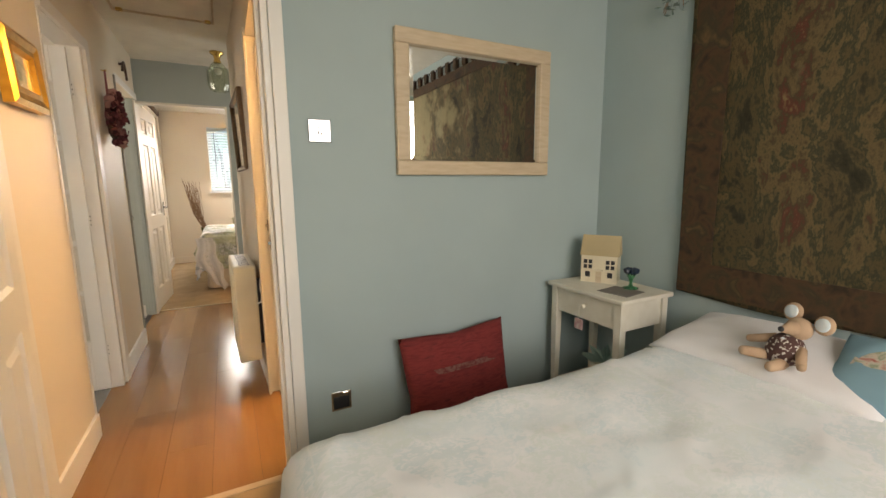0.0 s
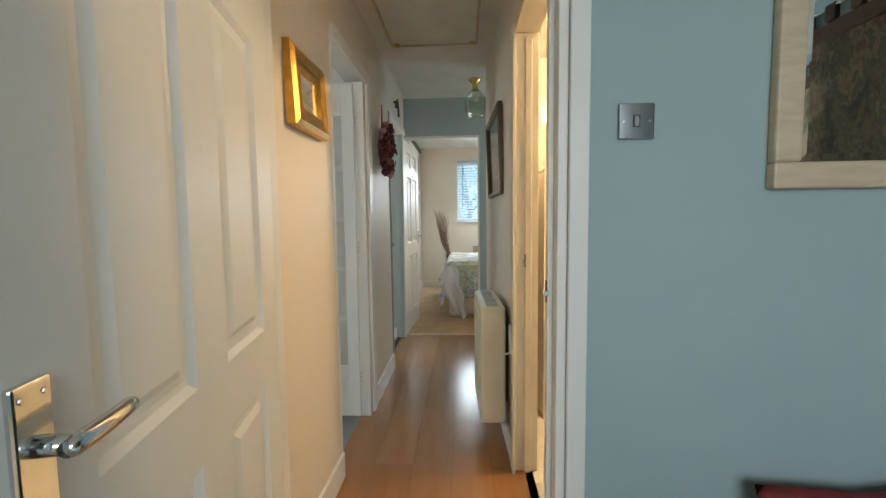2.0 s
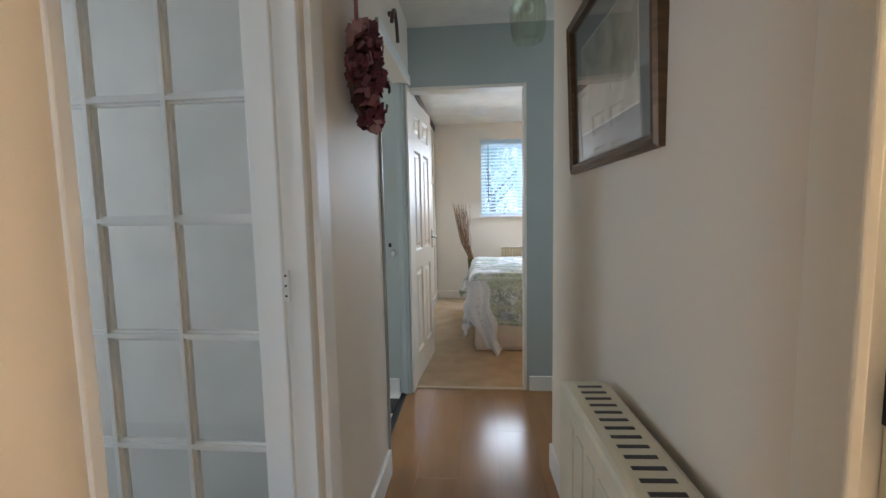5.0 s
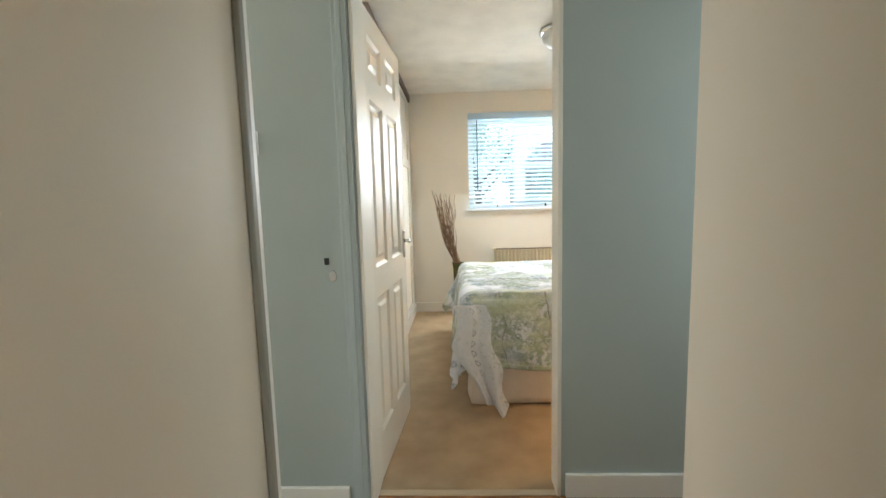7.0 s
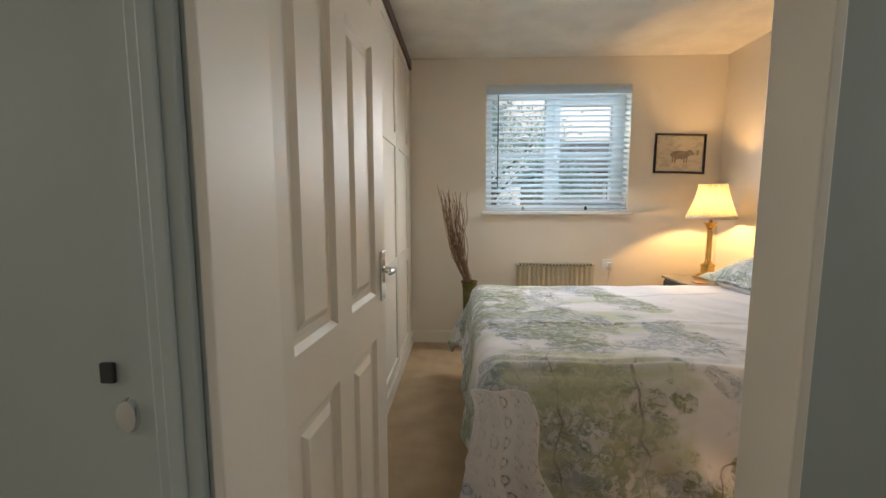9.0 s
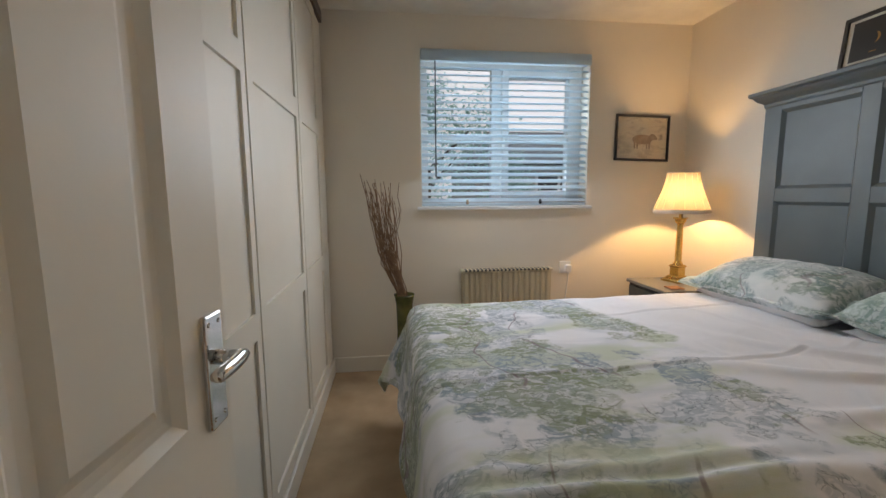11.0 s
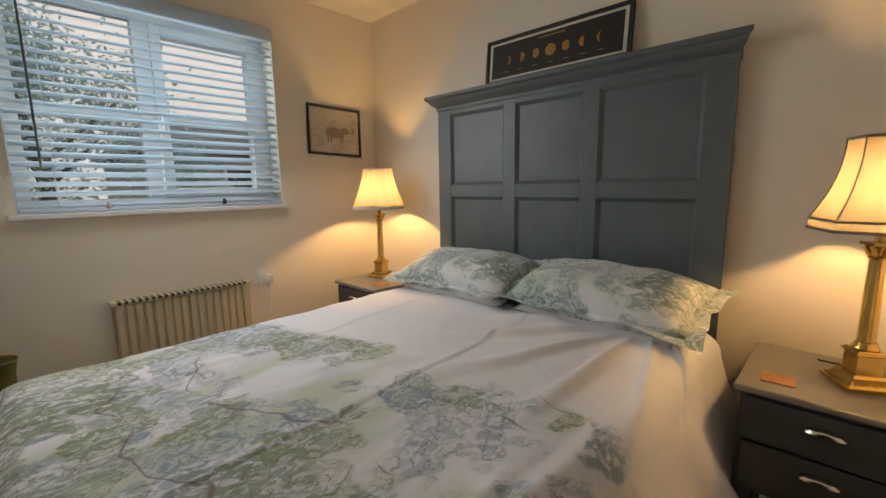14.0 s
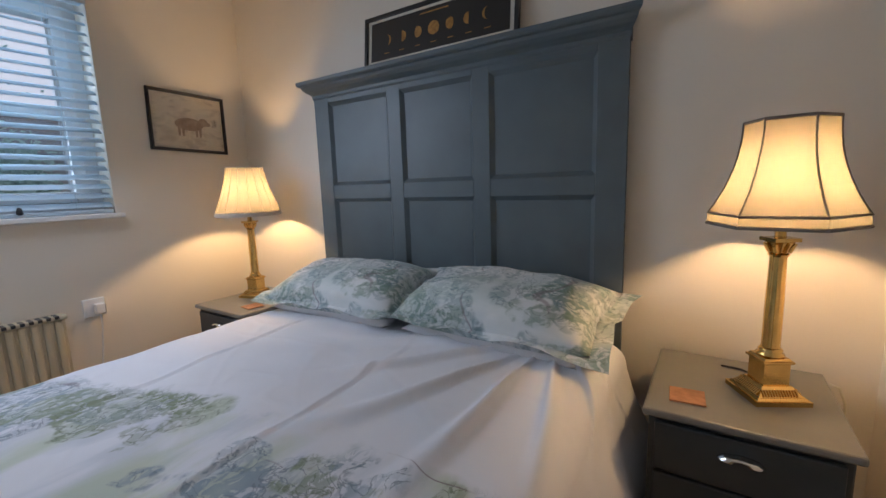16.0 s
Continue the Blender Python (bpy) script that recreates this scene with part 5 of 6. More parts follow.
    bands = [(zb, zb + 0.008), (zb + 0.027, zb + 0.034), (zt - 0.006, zt + 0.002)] if sides < 12 else [(zb, zb + 0.022), (zt - 0.006, zt)]
    for z0, z1 in bands:
        def rad(z):
            for (ra, za), (rb, zb2) in zip(prof, prof[1:]):
                if za <= z <= zb2:
                    return ra + (rb - ra) * (z - za) / (zb2 - za)
            return prof[-1][0] if z > zt - 0.1 else prof[0][0]
        bm = bmesh.new()
        lathe(bm, [(rad(z0) + 0.0012, z0), (rad(z0) + 0.003, (z0 + z1) / 2), (rad(z1) + 0.0012, z1)], n=sides, turn=turn, close=False)
        part("braid", bm, trim, sh, "braid trim")
    for k in range(sides if sides < 12 else 16):
        a = turn + 2 * math.pi * k / (sides if sides < 12 else 16)
        bm = bmesh.new()
        tube(bm, [((r + 0.001) * math.cos(a), (r + 0.001) * math.sin(a), z) for r, z in prof[1:]], 0.0022 if sides < 12 else 0.001, 5)
        part("seam", bm, trim, sh)
    bm = bmesh.new()
    tube(bm, [(0.06, -0.01, 0.012), (0.10, -0.03, 0.006), (0.14, -0.02, 0.005), (0.17, 0.02, 0.004)], 0.003, 6)
    part("flex", bm, BLACK, t, "dark flex")
    p = m.translation
    point("lamp_light", (p.x, p.y, p.z + 0.548), power, (1.0, 0.65, 0.28), 0.02)


BULB = glow("warm_bulb_glass", (1.0, 0.72, 0.36), 9)
table_lamp(pose(2.035, 5.835, 0.635, 0, 0, 28), 6, TRIM, "lit brass column lamp with a cream panelled shade and dark braid", 0.156, 0.090, 0.97, 31)
table_lamp(pose(2.055, 8.085, 0.635, 0, 0, 15), 32, PALETRIM, "lit brass column lamp with a cream pleated shade", 0.160, 0.092, 0.0, 34)


def coaster(m):
    t = thing("cork_coaster", m, "square cork coaster on the bedside cabinet", "coaster")
    part("pad", boxes((-0.041, -0.041, 0, 0.041, 0.041, 0.005), bev=0.0015), CORK, t)


def trailing_flex():
    t = thing("trailing_flex", pose(2.16, 5.645, 0), "pale lamp flex hanging beside the bedside cabinet to the carpet", "cable")
    bm = bmesh.new()
    tube(bm, [(0.0, 0.045, 0.642), (-0.004, 0.025, 0.638), (-0.005, 0.012, 0.60), (0.006, 0.0, 0.45), (-0.012, -0.012, 0.30), (0.004, 0.004, 0.14), (-0.02, 0.01, 0.02), (-0.07, 0.0, 0.006), (-0.12, -0.01, 0.006)], 0.0035, 7)
    part("cord", bm, HEATER, t, smooth=True)


trailing_flex()
CORK = mat("patterned_cork", (0.48, 0.22, 0.11), 0.8, col2=(0.34, 0.16, 0.08), scale=45, bump=0.3)
coaster(pose(1.922, 6.01, 0.635, 0, 0, 4))
coaster(pose(1.905, 7.90, 0.635, 0, 0, -6))


def radiator():
    t = thing("electric_radiator", pose(0.672, RY1 - 0.005, 0.17), "cream ribbed electric radiator under the window", "radiator")
    w, h, d = 0.64, 0.53, 0.075
    part("back_panel", boxes((0.01, -0.018, 0.02, w - 0.01, 0.0, h - 0.02), bev=0.004), RADIATOR, t)
    n = 16
    for k in range(n):
        x = 0.012 + k * (w - 0.024) / n
        part("fin", boxes((x + 0.004, -d, 0.0, x + 0.031, -0.018, h - 0.018), bev=0.008), RADIATOR, t)
        part("web", boxes((x + 0.031, -d + 0.012, 0.01, x + 0.0425, -0.020, h - 0.022)), RADIATOR, t)
    part("top_grille", boxes((0, -d - 0.004, h - 0.018, w, -0.004, h), bev=0.005), RADIATOR, t)
    for k in range(22):
        x = 0.025 + k * 0.0272
        part("slot", boxes((x, -d - 0.0048, h - 0.012, x + 0.015, -0.025, h + 0.0008)), BLACK, t)
    for x in (0.12, w - 0.14):
        part("bracket", boxes((x, -0.002, 0.1, x + 0.02, 0.005, 0.4)), RADIATOR, t)
    s = thing("wall_socket", pose(1.43, RY1, 0.69), "white wall socket with a plug and trailing flex", "socket")
    part("plate", boxes((-0.043, -0.010, -0.043, 0.043, 0, 0.043), bev=0.003), UPVC, s)
    part("plug", boxes((-0.005, -0.045, -0.03, 0.035, -0.010, 0.02), bev=0.006), UPVC, s)
    bm = bmesh.new()
    tube(bm, [(0.015, -0.03, -0.03), (0.015, -0.028, -0.08), (0.005, -0.02, -0.2), (-0.02, -0.015, -0.4), (-0.06, -0.015, -0.56)], 0.004, 6)
    part("flex", bm, UPVC, s, smooth=True)


radiator()


def twig_vase():
    t = thing("twig_vase", pose(0.285, 8.27, 0), "tall green glass vase holding dry brown twigs", "vase")
    bm = bmesh.new()
    lathe(bm, [(0.045, 0), (0.062, 0.01), (0.058, 0.15), (0.05, 0.32), (0.054, 0.50), (0.064, 0.555), (0.067, 0.567), (0.060, 0.562), (0.048, 0.49), (0.044, 0.3), (0.05, 0.03)], n=28)
    part("vessel", bm, VASE, t, smooth=True)
    rng = random.Random(11)
    for k in range(46):
        a = rng.uniform(0, 6.28)
        lean, depth = rng.uniform(-0.08, 1.0), rng.uniform(-0.6, 0.6)
        bm = bmesh.new()
        pts, top = [], rng.uniform(1.12, 1.30) + (0.10 if k % 13 == 0 else 0.0)
        for j in range(15):
            z = 0.05 + (top - 0.05) * j / 14
            u = max(0.0, (z - 0.54) / 0.74)
            wob = 0.026 * min(1.0, u * 4 + 0.15)
            x = 0.024 * math.cos(a) - 0.05 * min(1.0, u * 3) - 0.19 * lean * u ** 0.8 + wob * n3(u * 6, k * 1.7) + wob * 0.7 * n3(u * 14, k * 2.9)
            y = 0.024 * math.sin(a) + 0.10 * depth * u + wob * n3(k * 1.3, u * 7)
            pts.append(Vector((x, min(0.12, y), z)))
        tube(bm, pts, [0.0048 - 0.0002 * i for i in range(15)], 5)
        part("twig", bm, TWIG, t)


VASE = mat("green_glazed_vase", (0.17, 0.16, 0.05), 0.14, col2=(0.07, 0.075, 0.022), scale=9, bump=0.02)
TWIG = mat("dry_twig", (0.32, 0.20, 0.12), 0.9, col2=(0.18, 0.10, 0.06), scale=30, bump=0.3)
twig_vase()


def bowl_light():
    t = thing("bowl_ceiling_light", pose(1.03, 6.88, RH), "flush ceiling light with a frosted glass bowl, unlit", "ceiling light")
    bm = bmesh.new()
    lathe(bm, [(0.15, 0), (0.155, -0.015), (0.14, -0.03)], n=32)
    part("rim", bm, CHROME, t, "brushed metal rim", True)
    bm = bmesh.new()
    lathe(bm, [(0.138, -0.03), (0.13, -0.07), (0.095, -0.11), (0.03, -0.138), (0.012, -0.14)], n=32)
    part("bowl", bm, FROST, t, smooth=True)
    bm = bmesh.new()
    lathe(bm, [(0.012, -0.138), (0.014, -0.148), (0.006, -0.158), (0.002, -0.16)], n=12)
    part("finial", bm, CHROME, t, smooth=True)


FROST = mat("frosted_glass", (0.78, 0.76, 0.72), 0.25, bump=0.0)
bowl_light()

# ---- blue room ----


def blue_bed():
    t = thing("single_bed", pose(0.72, 0.18, 0), "bed base and mattress in the blue room", "bed")
    L, W = 1.73, 1.49
    part("base", boxes((0.06, 0.05, 0.0, L, W - 0.05, 0.28), bev=0.02), VALANCE, t)
    part("mattress", boxes((0.04, 0.03, 0.285, L, W - 0.03, 0.51), bev=0.05), COTTON, t)
    d = thing("pale_duvet", pose(0.72, 0.18, 0), "white duvet with a faint pale blue cloud pattern", "duvet")
    bm = drape(bmesh.new(), -0.05, L - 0.02, 0.0, W + 0.02, 0.60, (0.36, 0.0, 0.36, 0.36), 120, 110, 7.0, r=0.12, puff=0.02, crease=0.006)
    solidify(part("hem", hem_of(bm, 120, 110), BLUE_DUVET, d, "stitched hem", True), 0.02, -0.7)
    solidify(part("cover", bm, BLUE_DUVET, d, smooth=True), 0.014)
    p = thing("white_pillow", pose(2.24, 1.36, 0.625, 0, -8, 0), "plain white pillow at the head of the bed", "pillow")
    p.matrix_basis = pose(2.25, 1.34, 0.625) @ pose(0, 0, 0, 0, -8, 0) @ pose(0, 0, 0, 0, 0, 92)
    part("pillowcase", cushion_mesh(0.66, 0.42, 0.14, 2.5), COTTON, p, smooth=True)
    c = thing("picture_cushion", pose(2.27, 0.98, 0.69), "small blue cushion with a printed picture panel", "cushion")
    c.matrix_basis = pose(2.22, 1.0, 0.665) @ pose(0, 0, 0, 0, -28, 0) @ pose(0, 0, 0, 0, 0, 90)
    part("cover", cushion_mesh(0.36, 0.30, 0.10, 6.5), CUSH_BLUE, c, smooth=True)
    bm = bmesh.new()
    grid(bm, 10, 10, lambda u, v: ((u - 0.5) * 0.24, (v - 0.5) * 0.18, 0.0545 - 0.012 * ((u - 0.5) ** 2 + (v - 0.5) ** 2) * 4))
    solidify(part("picture_panel", bm, CUSH_PRINT, c, "printed panel in reds and creams"), 0.004)


CUSH_BLUE = mat("blue_cushion_cotton", (0.20, 0.38, 0.46), 0.9, bump=0.3, fine=300)
CUSH_PRINT = blotch("printed_panel", [(0.3, (0.45, 0.12, 0.10)), (0.42, (0.60, 0.52, 0.42)), (0.55, (0.26, 0.32, 0.22)), (0.7, (0.62, 0.45, 0.38))], 28, 0.9)
blue_bed()


def toy_mouse():
    """One plain soft toy, seated."""
    bm = bmesh.new()

    def ball(c, r, s=(1, 1, 1), mi=0):
        a = len(bm.faces)
        bmesh.ops.create_uvsphere(bm, u_segments=14, v_segments=10, radius=r, matrix=Matrix.Translation(c) @ Matrix.Diagonal((*s, 1)))
        bm.faces.ensure_lookup_table()
        for f in bm.faces[a:]:
            f.material_index = mi

    def limb(p, q, r0, r1, mi):
        a = len(bm.faces)
        rod(bm, p, q, r0, r1, 12)
        bm.faces.ensure_lookup_table()
        for f in bm.faces[a:]:
            f.material_index = mi
        ball(q, r1, mi=mi)
    ball((-0.01, 0, 0.07), 0.068, (0.95, 1, 1.15), 1)
    ball((0.0, 0, 0.175), 0.048, (1, 0.95, 0.95), 0)
    limb((-0.03, 0, 0.172), (-0.075, 0, 0.16), 0.033, 0.014, 0)
    ball((-0.088, 0, 0.160), 0.011, mi=2)
    for s in (-1, 1):
        ball((0.02, s * 0.062, 0.225), 0.038, (0.35, 1, 1), 0)
        ball((0.008, s * 0.062, 0.225), 0.027, (0.3, 1, 1), 3)
        limb((-0.01, s * 0.05, 0.105), (-0.06, s * 0.11, 0.06), 0.02, 0.016, 0)
        limb((-0.03, s * 0.03, 0.03), (-0.13, s * 0.06, 0.02), 0.024, 0.02, 0)
    ball((-0.045, 0, 0.10), 0.034, (0.5, 1, 0.9), 3)
    me = bpy.data.meshes.new("soft_toy")
    bmesh.ops.recalc_face_normals(bm, faces=bm.faces)
    bm.to_mesh(me)
    bm.free()
    for m in (TOY_TAN, TOY_DRESS, BLACK, TOY_WHITE):
        me.materials.append(m)
    for p in me.polygons:
        p.use_smooth = True
    ob = new("soft_toy", me)
    ob.matrix_basis = pose(2.13, 1.27, 0.635, 10, 14, -14) @ Matrix.Scale(0.78, 4)
    tagged(ob, "soft toy mouse in a spotted brown dress, sitting on the bed", "soft toy")


TOY_TAN = mat("tan_plush", (0.50, 0.33, 0.22), 0.95, bump=0.5, fine=300)
TOY_DRESS = blotch("spotted_brown_cloth", [(0.45, (0.08, 0.035, 0.03)), (0.58, (0.10, 0.045, 0.04)), (0.62, (0.6, 0.55, 0.5)), (0.7, (0.6, 0.55, 0.5))], 70, 0.9, detail=1, warp=0)
TOY_WHITE = mat("pale_blue_felt", (0.62, 0.70, 0.74), 0.95, bump=0.3)
toy_mouse()


def wall_mirror():
    t = thing("wall_mirror", pose(1.664, BY1, 1.557), "landscape mirror in a pale limed wooden frame on the blue wall", "mirror")
    w, h, f = 0.815, 0.595, 0.062
    rows = {"frame_rail": [(-w / 2, -0.03, -h / 2, w / 2, 0, -h / 2 + f), (-w / 2, -0.03, h / 2 - f, w / 2, 0, h / 2)], "frame_stile": [(-w / 2, -0.03, -h / 2 + f, -w / 2 + f, 0, h / 2 - f), (w / 2 - f, -0.03, -h / 2 + f, w / 2, 0, h / 2 - f)]}
    for k, rs in rows.items():
        for r in rs:
            part(k, boxes(r, bev=0.006), PALEWOOD, t)
    bm = bmesh.new()
    x, z = w / 2 - f, h / 2 - f
    o = [bm.verts.new((sx * x, -0.012, sz * z)) for sx, sz in ((-1, -1), (1, -1), (1, 1), (-1, 1))]
    i = [bm.verts.new((sx * (x - 0.02), -0.0145, sz * (z - 0.02))) for sx, sz in ((-1, -1), (1, -1), (1, 1), (-1, 1))]
    for k in range(4):
        bm.faces.new((o[k], o[(k + 1) % 4], i[(k + 1) % 4], i[k]))
    bm.faces.new(i)
    part("glass", bm, MIRROR, t, "bevelled mirror glass")
    part("backing", boxes((-x, -0.008, -z, x, 0, z)), PALEWOOD, t)


wall_mirror()


def tapestry():
    t = thing("tapestry", pose(BX1, 0.6, 0), "large brown-green woven verdure tapestry hung from a pole on tabs", "tapestry")
    y0, y1, z0, z1 = -1.25, 1.235, 0.715, 2.19
    bm = bmesh.new()
    grid(bm, 60, 30, lambda u, v: (-0.016 - 0.006 * math.sin(u * 31) - 0.004 * n3(u * 9, v * 4), y0 + u * (y1 - y0) + (0.025 * v if u > 0.99 else 0), z0 + v * (z1 - z0) + 0.008 * math.sin(u * 13) * (1 - v)))
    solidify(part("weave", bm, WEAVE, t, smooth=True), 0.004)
    part("border", boxes((-0.03, y0 + 0.01, z1 - 0.085, -0.024, y1 - 0.005, z1)), WEAVE_DARK, t, "dark woven border")
    part("border", boxes((-0.03, y1 - 0.15, z0 + 0.15, -0.024, y1 - 0.005, z1 - 0.086)), WEAVE_DARK, t, "reddish-brown woven border")
    part("border", boxes((-0.03, y0 + 0.01, z0 + 0.012, -0.024, y1 - 0.005, z0 + 0.149)), WEAVE_DARK, t, "reddish-brown woven border")
    bm = bmesh.new()
    rod(bm, (-0.035, y0 - 0.08, z1 + 0.07), (-0.035, y1 + 0.06, z1 + 0.07), 0.011, n=12)
    pole = part("pole", bm, CHROME, t, "metal hanging pole")
    n = 17
    for k in range(n):
        y = y0 + 0.03 + k * (y1 - y0 - 0.12) / (n - 1)
        part("tab", boxes((-0.05, y, z1 - 0.002, -0.020, y + 0.06, z1 + 0.084), bev=0.004), WEAVE_DARK, t, "woven hanging tab")
    for y in (y0 - 0.04, y1 + 0.035):
        part("pole_bracket", boxes((-0.04, y - 0.006, z1 + 0.055, 0, y + 0.006, z1 + 0.068)), CHROME, t)


WEAVE = blotch("verdure_weave", [(0.33, (0.015, 0.012, 0.006)), (0.41, (0.036, 0.032, 0.016)), (0.46, (0.099, 0.067, 0.029)), (0.50, (0.033, 0.035, 0.018)), (0.54, (0.145, 0.099, 0.044)), (0.585, (0.066, 0.046, 0.022)), (0.63, (0.112, 0.029, 0.018)), (0.68, (0.198, 0.142, 0.068))], 3.6, 0.95, stretch=(1, 1.5, 0.75), bump=0.8, detail=15, warp=0.25)


def pale_glades(m):
    """Sky-coloured wool between the woven trees."""
    n, l = m.node_tree.nodes, m.node_tree.links
    next(q for q in n if q.type == "TEX_NOISE").inputs["Roughness"].default_value = 0.72
    b = n["Principled BSDF"]
    prev = b.inputs["Base Color"].links[0].from_socket
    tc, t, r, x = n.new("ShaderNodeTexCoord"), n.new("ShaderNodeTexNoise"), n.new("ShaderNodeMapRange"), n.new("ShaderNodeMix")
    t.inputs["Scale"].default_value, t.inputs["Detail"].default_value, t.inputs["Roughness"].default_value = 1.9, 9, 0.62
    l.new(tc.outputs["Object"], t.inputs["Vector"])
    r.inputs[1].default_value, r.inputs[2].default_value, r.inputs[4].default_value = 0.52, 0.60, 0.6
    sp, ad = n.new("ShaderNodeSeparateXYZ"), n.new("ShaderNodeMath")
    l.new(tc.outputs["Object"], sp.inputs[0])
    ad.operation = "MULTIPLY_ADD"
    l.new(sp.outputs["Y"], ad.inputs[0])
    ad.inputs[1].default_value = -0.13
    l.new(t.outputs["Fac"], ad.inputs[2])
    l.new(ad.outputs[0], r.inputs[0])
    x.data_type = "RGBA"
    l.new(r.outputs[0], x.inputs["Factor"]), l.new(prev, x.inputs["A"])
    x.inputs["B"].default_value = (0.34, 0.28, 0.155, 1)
    l.new(x.outputs["Result"], b.inputs["Base Color"])


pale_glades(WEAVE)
WEAVE_DARK = blotch("dark_woven_border", [(0.32, (0.030, 0.020, 0.012)), (0.48, (0.085, 0.042, 0.02)), (0.6, (0.05, 0.036, 0.018)), (0.75, (0.15, 0.085, 0.038))], 13, 0.95, bump=0.6)
tapestry()


def sprig():
    t = thing("dried_sprig", pose(BX1 - 0.02, 1.93, 2.03), "small bunch of grey-green dried leaves hanging on the wall", "dried flowers")
    rng = random.Random(5)
    bm = bmesh.new()
    for k in range(8):
        rod(bm, (0, 0, 0.16), (-0.03 + rng.uniform(-0.03, 0.015), rng.uniform(-0.05, 0.05), rng.uniform(-0.08, 0.02)), 0.002, n=5)
    part("stems", bm, TWIG, t)
    for k in range(46):
        bm = bmesh.new()
        c = Vector((-0.02 + rng.uniform(-0.03, 0.01), rng.gauss(0, 0.03), rng.uniform(-0.09, 0.06)))
        v = Vector((rng.uniform(-1, 1), rng.uniform(-1, 1), rng.uniform(-1, 0.3))).normalized()
        u = v.orthogonal().normalized()
        bm.faces.new([bm.verts.new(c + v * 0.03 * a + u * 0.010 * b) for a, b in ((-0.5, 0), (0, -1), (0.6, 0), (0, 1))])
        part("leaf", bm, SPRIG, t)


SPRIG = mat("grey_green_dried_leaf", (0.16, 0.24, 0.22), 0.9, bump=0)
sprig()


def red_cushion():
    t = thing("red_kilim_cushion", pose(1.505, 2.235, 0.285), "dark red woven cushion leaning on the blue wall", "cushion")
    t.matrix_basis = pose(1.505, 2.232, 0.285, 0, -2, 0) @ pose(0, 0, 0, 80, 0, 0)
    part("cover", cushion_mesh(0.55, 0.56, 0.13, 8.0), RED, t, smooth=True)
    bm = bmesh.new()
    grid(bm, 24, 3, lambda u, v: ((u - 0.5) * 0.40, 0.10 + v * 0.025, 0.062 - 0.05 * (abs(u - 0.5) * 1.6) ** 3 + 0.004))
    solidify(part("woven_band", bm, RED_BAND, t, "faded grey woven band"), 0.003)


RED = blotch("dark_red_weave", [(0.35, (0.17, 0.018, 0.018)), (0.55, (0.24, 0.030, 0.028)), (0.72, (0.12, 0.016, 0.016))], 16, 0.95, stretch=(1, 5, 1), bump=0.7)
RED_BAND = blotch("faded_band", [(0.4, (0.22, 0.10, 0.085)), (0.6, (0.16, 0.03, 0.03))], 60, 0.95, bump=0.6)
red_cushion()


def side_table():
    t = thing("white_side_table", pose(2.255, 2.065, 0), "small white painted side table with a drawer and a shelf", "side table")
    a, b, h = 0.175, 0.235, 0.712
    part("top", boxes((-a, -b, h - 0.022, a, b, h), bev=0.006), CHALK, t)
    for sx in (-1, 1):
        for sy in (-1, 1):
            x, y = sx * (a - 0.035), sy * (b - 0.035)
            bm = bmesh.new()
            v = [bm.verts.new((x + dx * q, y + dy * q, z)) for q, z in ((0.012, 0), (0.018, 0.5), (0.018, h - 0.022)) for dx, dy in ((-1, -1), (1, -1), (1, 1), (-1, 1))]
            for r in (0, 4):
                for i in range(4):
                    bm.faces.new((v[r + i], v[r + (i + 1) % 4], v[r + 4 + (i + 1) % 4], v[r + 4 + i]))
            bm.faces.new(v[3::-1]), bm.faces.new(v[8:])
            part("leg", bm, CHALK, t)
    for r in ((-a + 0.055, b - 0.045, 0.56, a - 0.055, b - 0.027, h - 0.022), (-a + 0.055, -b + 0.027, 0.56, a - 0.055, -b + 0.045, h - 0.022), (a - 0.045, -b + 0.055, 0.56, a - 0.027, b - 0.055, h - 0.022)):
        part("apron", boxes(r), CHALK, t)
    d = part("drawer", boxes((-a + 0.024, -b + 0.055, 0.565, -a + 0.042, b - 0.055, h - 0.026), bev=0.003), CHALK, t)
    bm = bmesh.new()
    rod(bm, (-a + 0.024, 0, 0.63), (-a + 0.002, 0, 0.63), 0.007, 0.013, 12)
    part("knob", bm, CHALK, d)
    part("shelf", boxes((-a + 0.03, -b + 0.03, 0.16, a - 0.03, b - 0.03, 0.178), bev=0.003), CHALK, t)
    k = thing("hanging_tag", pose(2.255 - a - 0.006, 2.065, 0.55), "small pink square hanging tag on the drawer knob", "tag")
    part("pad", boxes((-0.006, -0.026, -0.03, 0.0, 0.026, 0.022), bev=0.003), TAG, k)
    bm = bmesh.new()
    tube(bm, [(-0.003, 0, 0.02), (0.0, 0.004, 0.075), (0.004, 0, 0.09)], 0.0015, 5)
    part("string", bm, CHALK, k)
    p = thing("shelf_pot", pose(2.27, 2.06, 0.178), "pale pot with dark dried leaves on the table shelf", "pot")
    bm = bmesh.new()
    lathe(bm, [(0.06, 0), (0.075, 0.02), (0.08, 0.10), (0.07, 0.13), (0.062, 0.128)], n=20)
    part("pot", bm, CHALK, p, smooth=True)
    rng = random.Random(8)
    for q in range(26):
        bm = bmesh.new()
        v = Vector((rng.uniform(-1, 1), rng.uniform(-1, 1), rng.uniform(0.2, 1.4))).normalized()
        u = v.orthogonal().normalized()
        c = Vector((0, 0, 0.12)) + v * 0.07
        bm.faces.new([bm.verts.new(c + v * 0.06 * x + u * 0.02 * y) for x, y in ((-1, 0), (0, -1), (1, 0), (0, 1))])
        part("leaf", bm, LEAF, p)


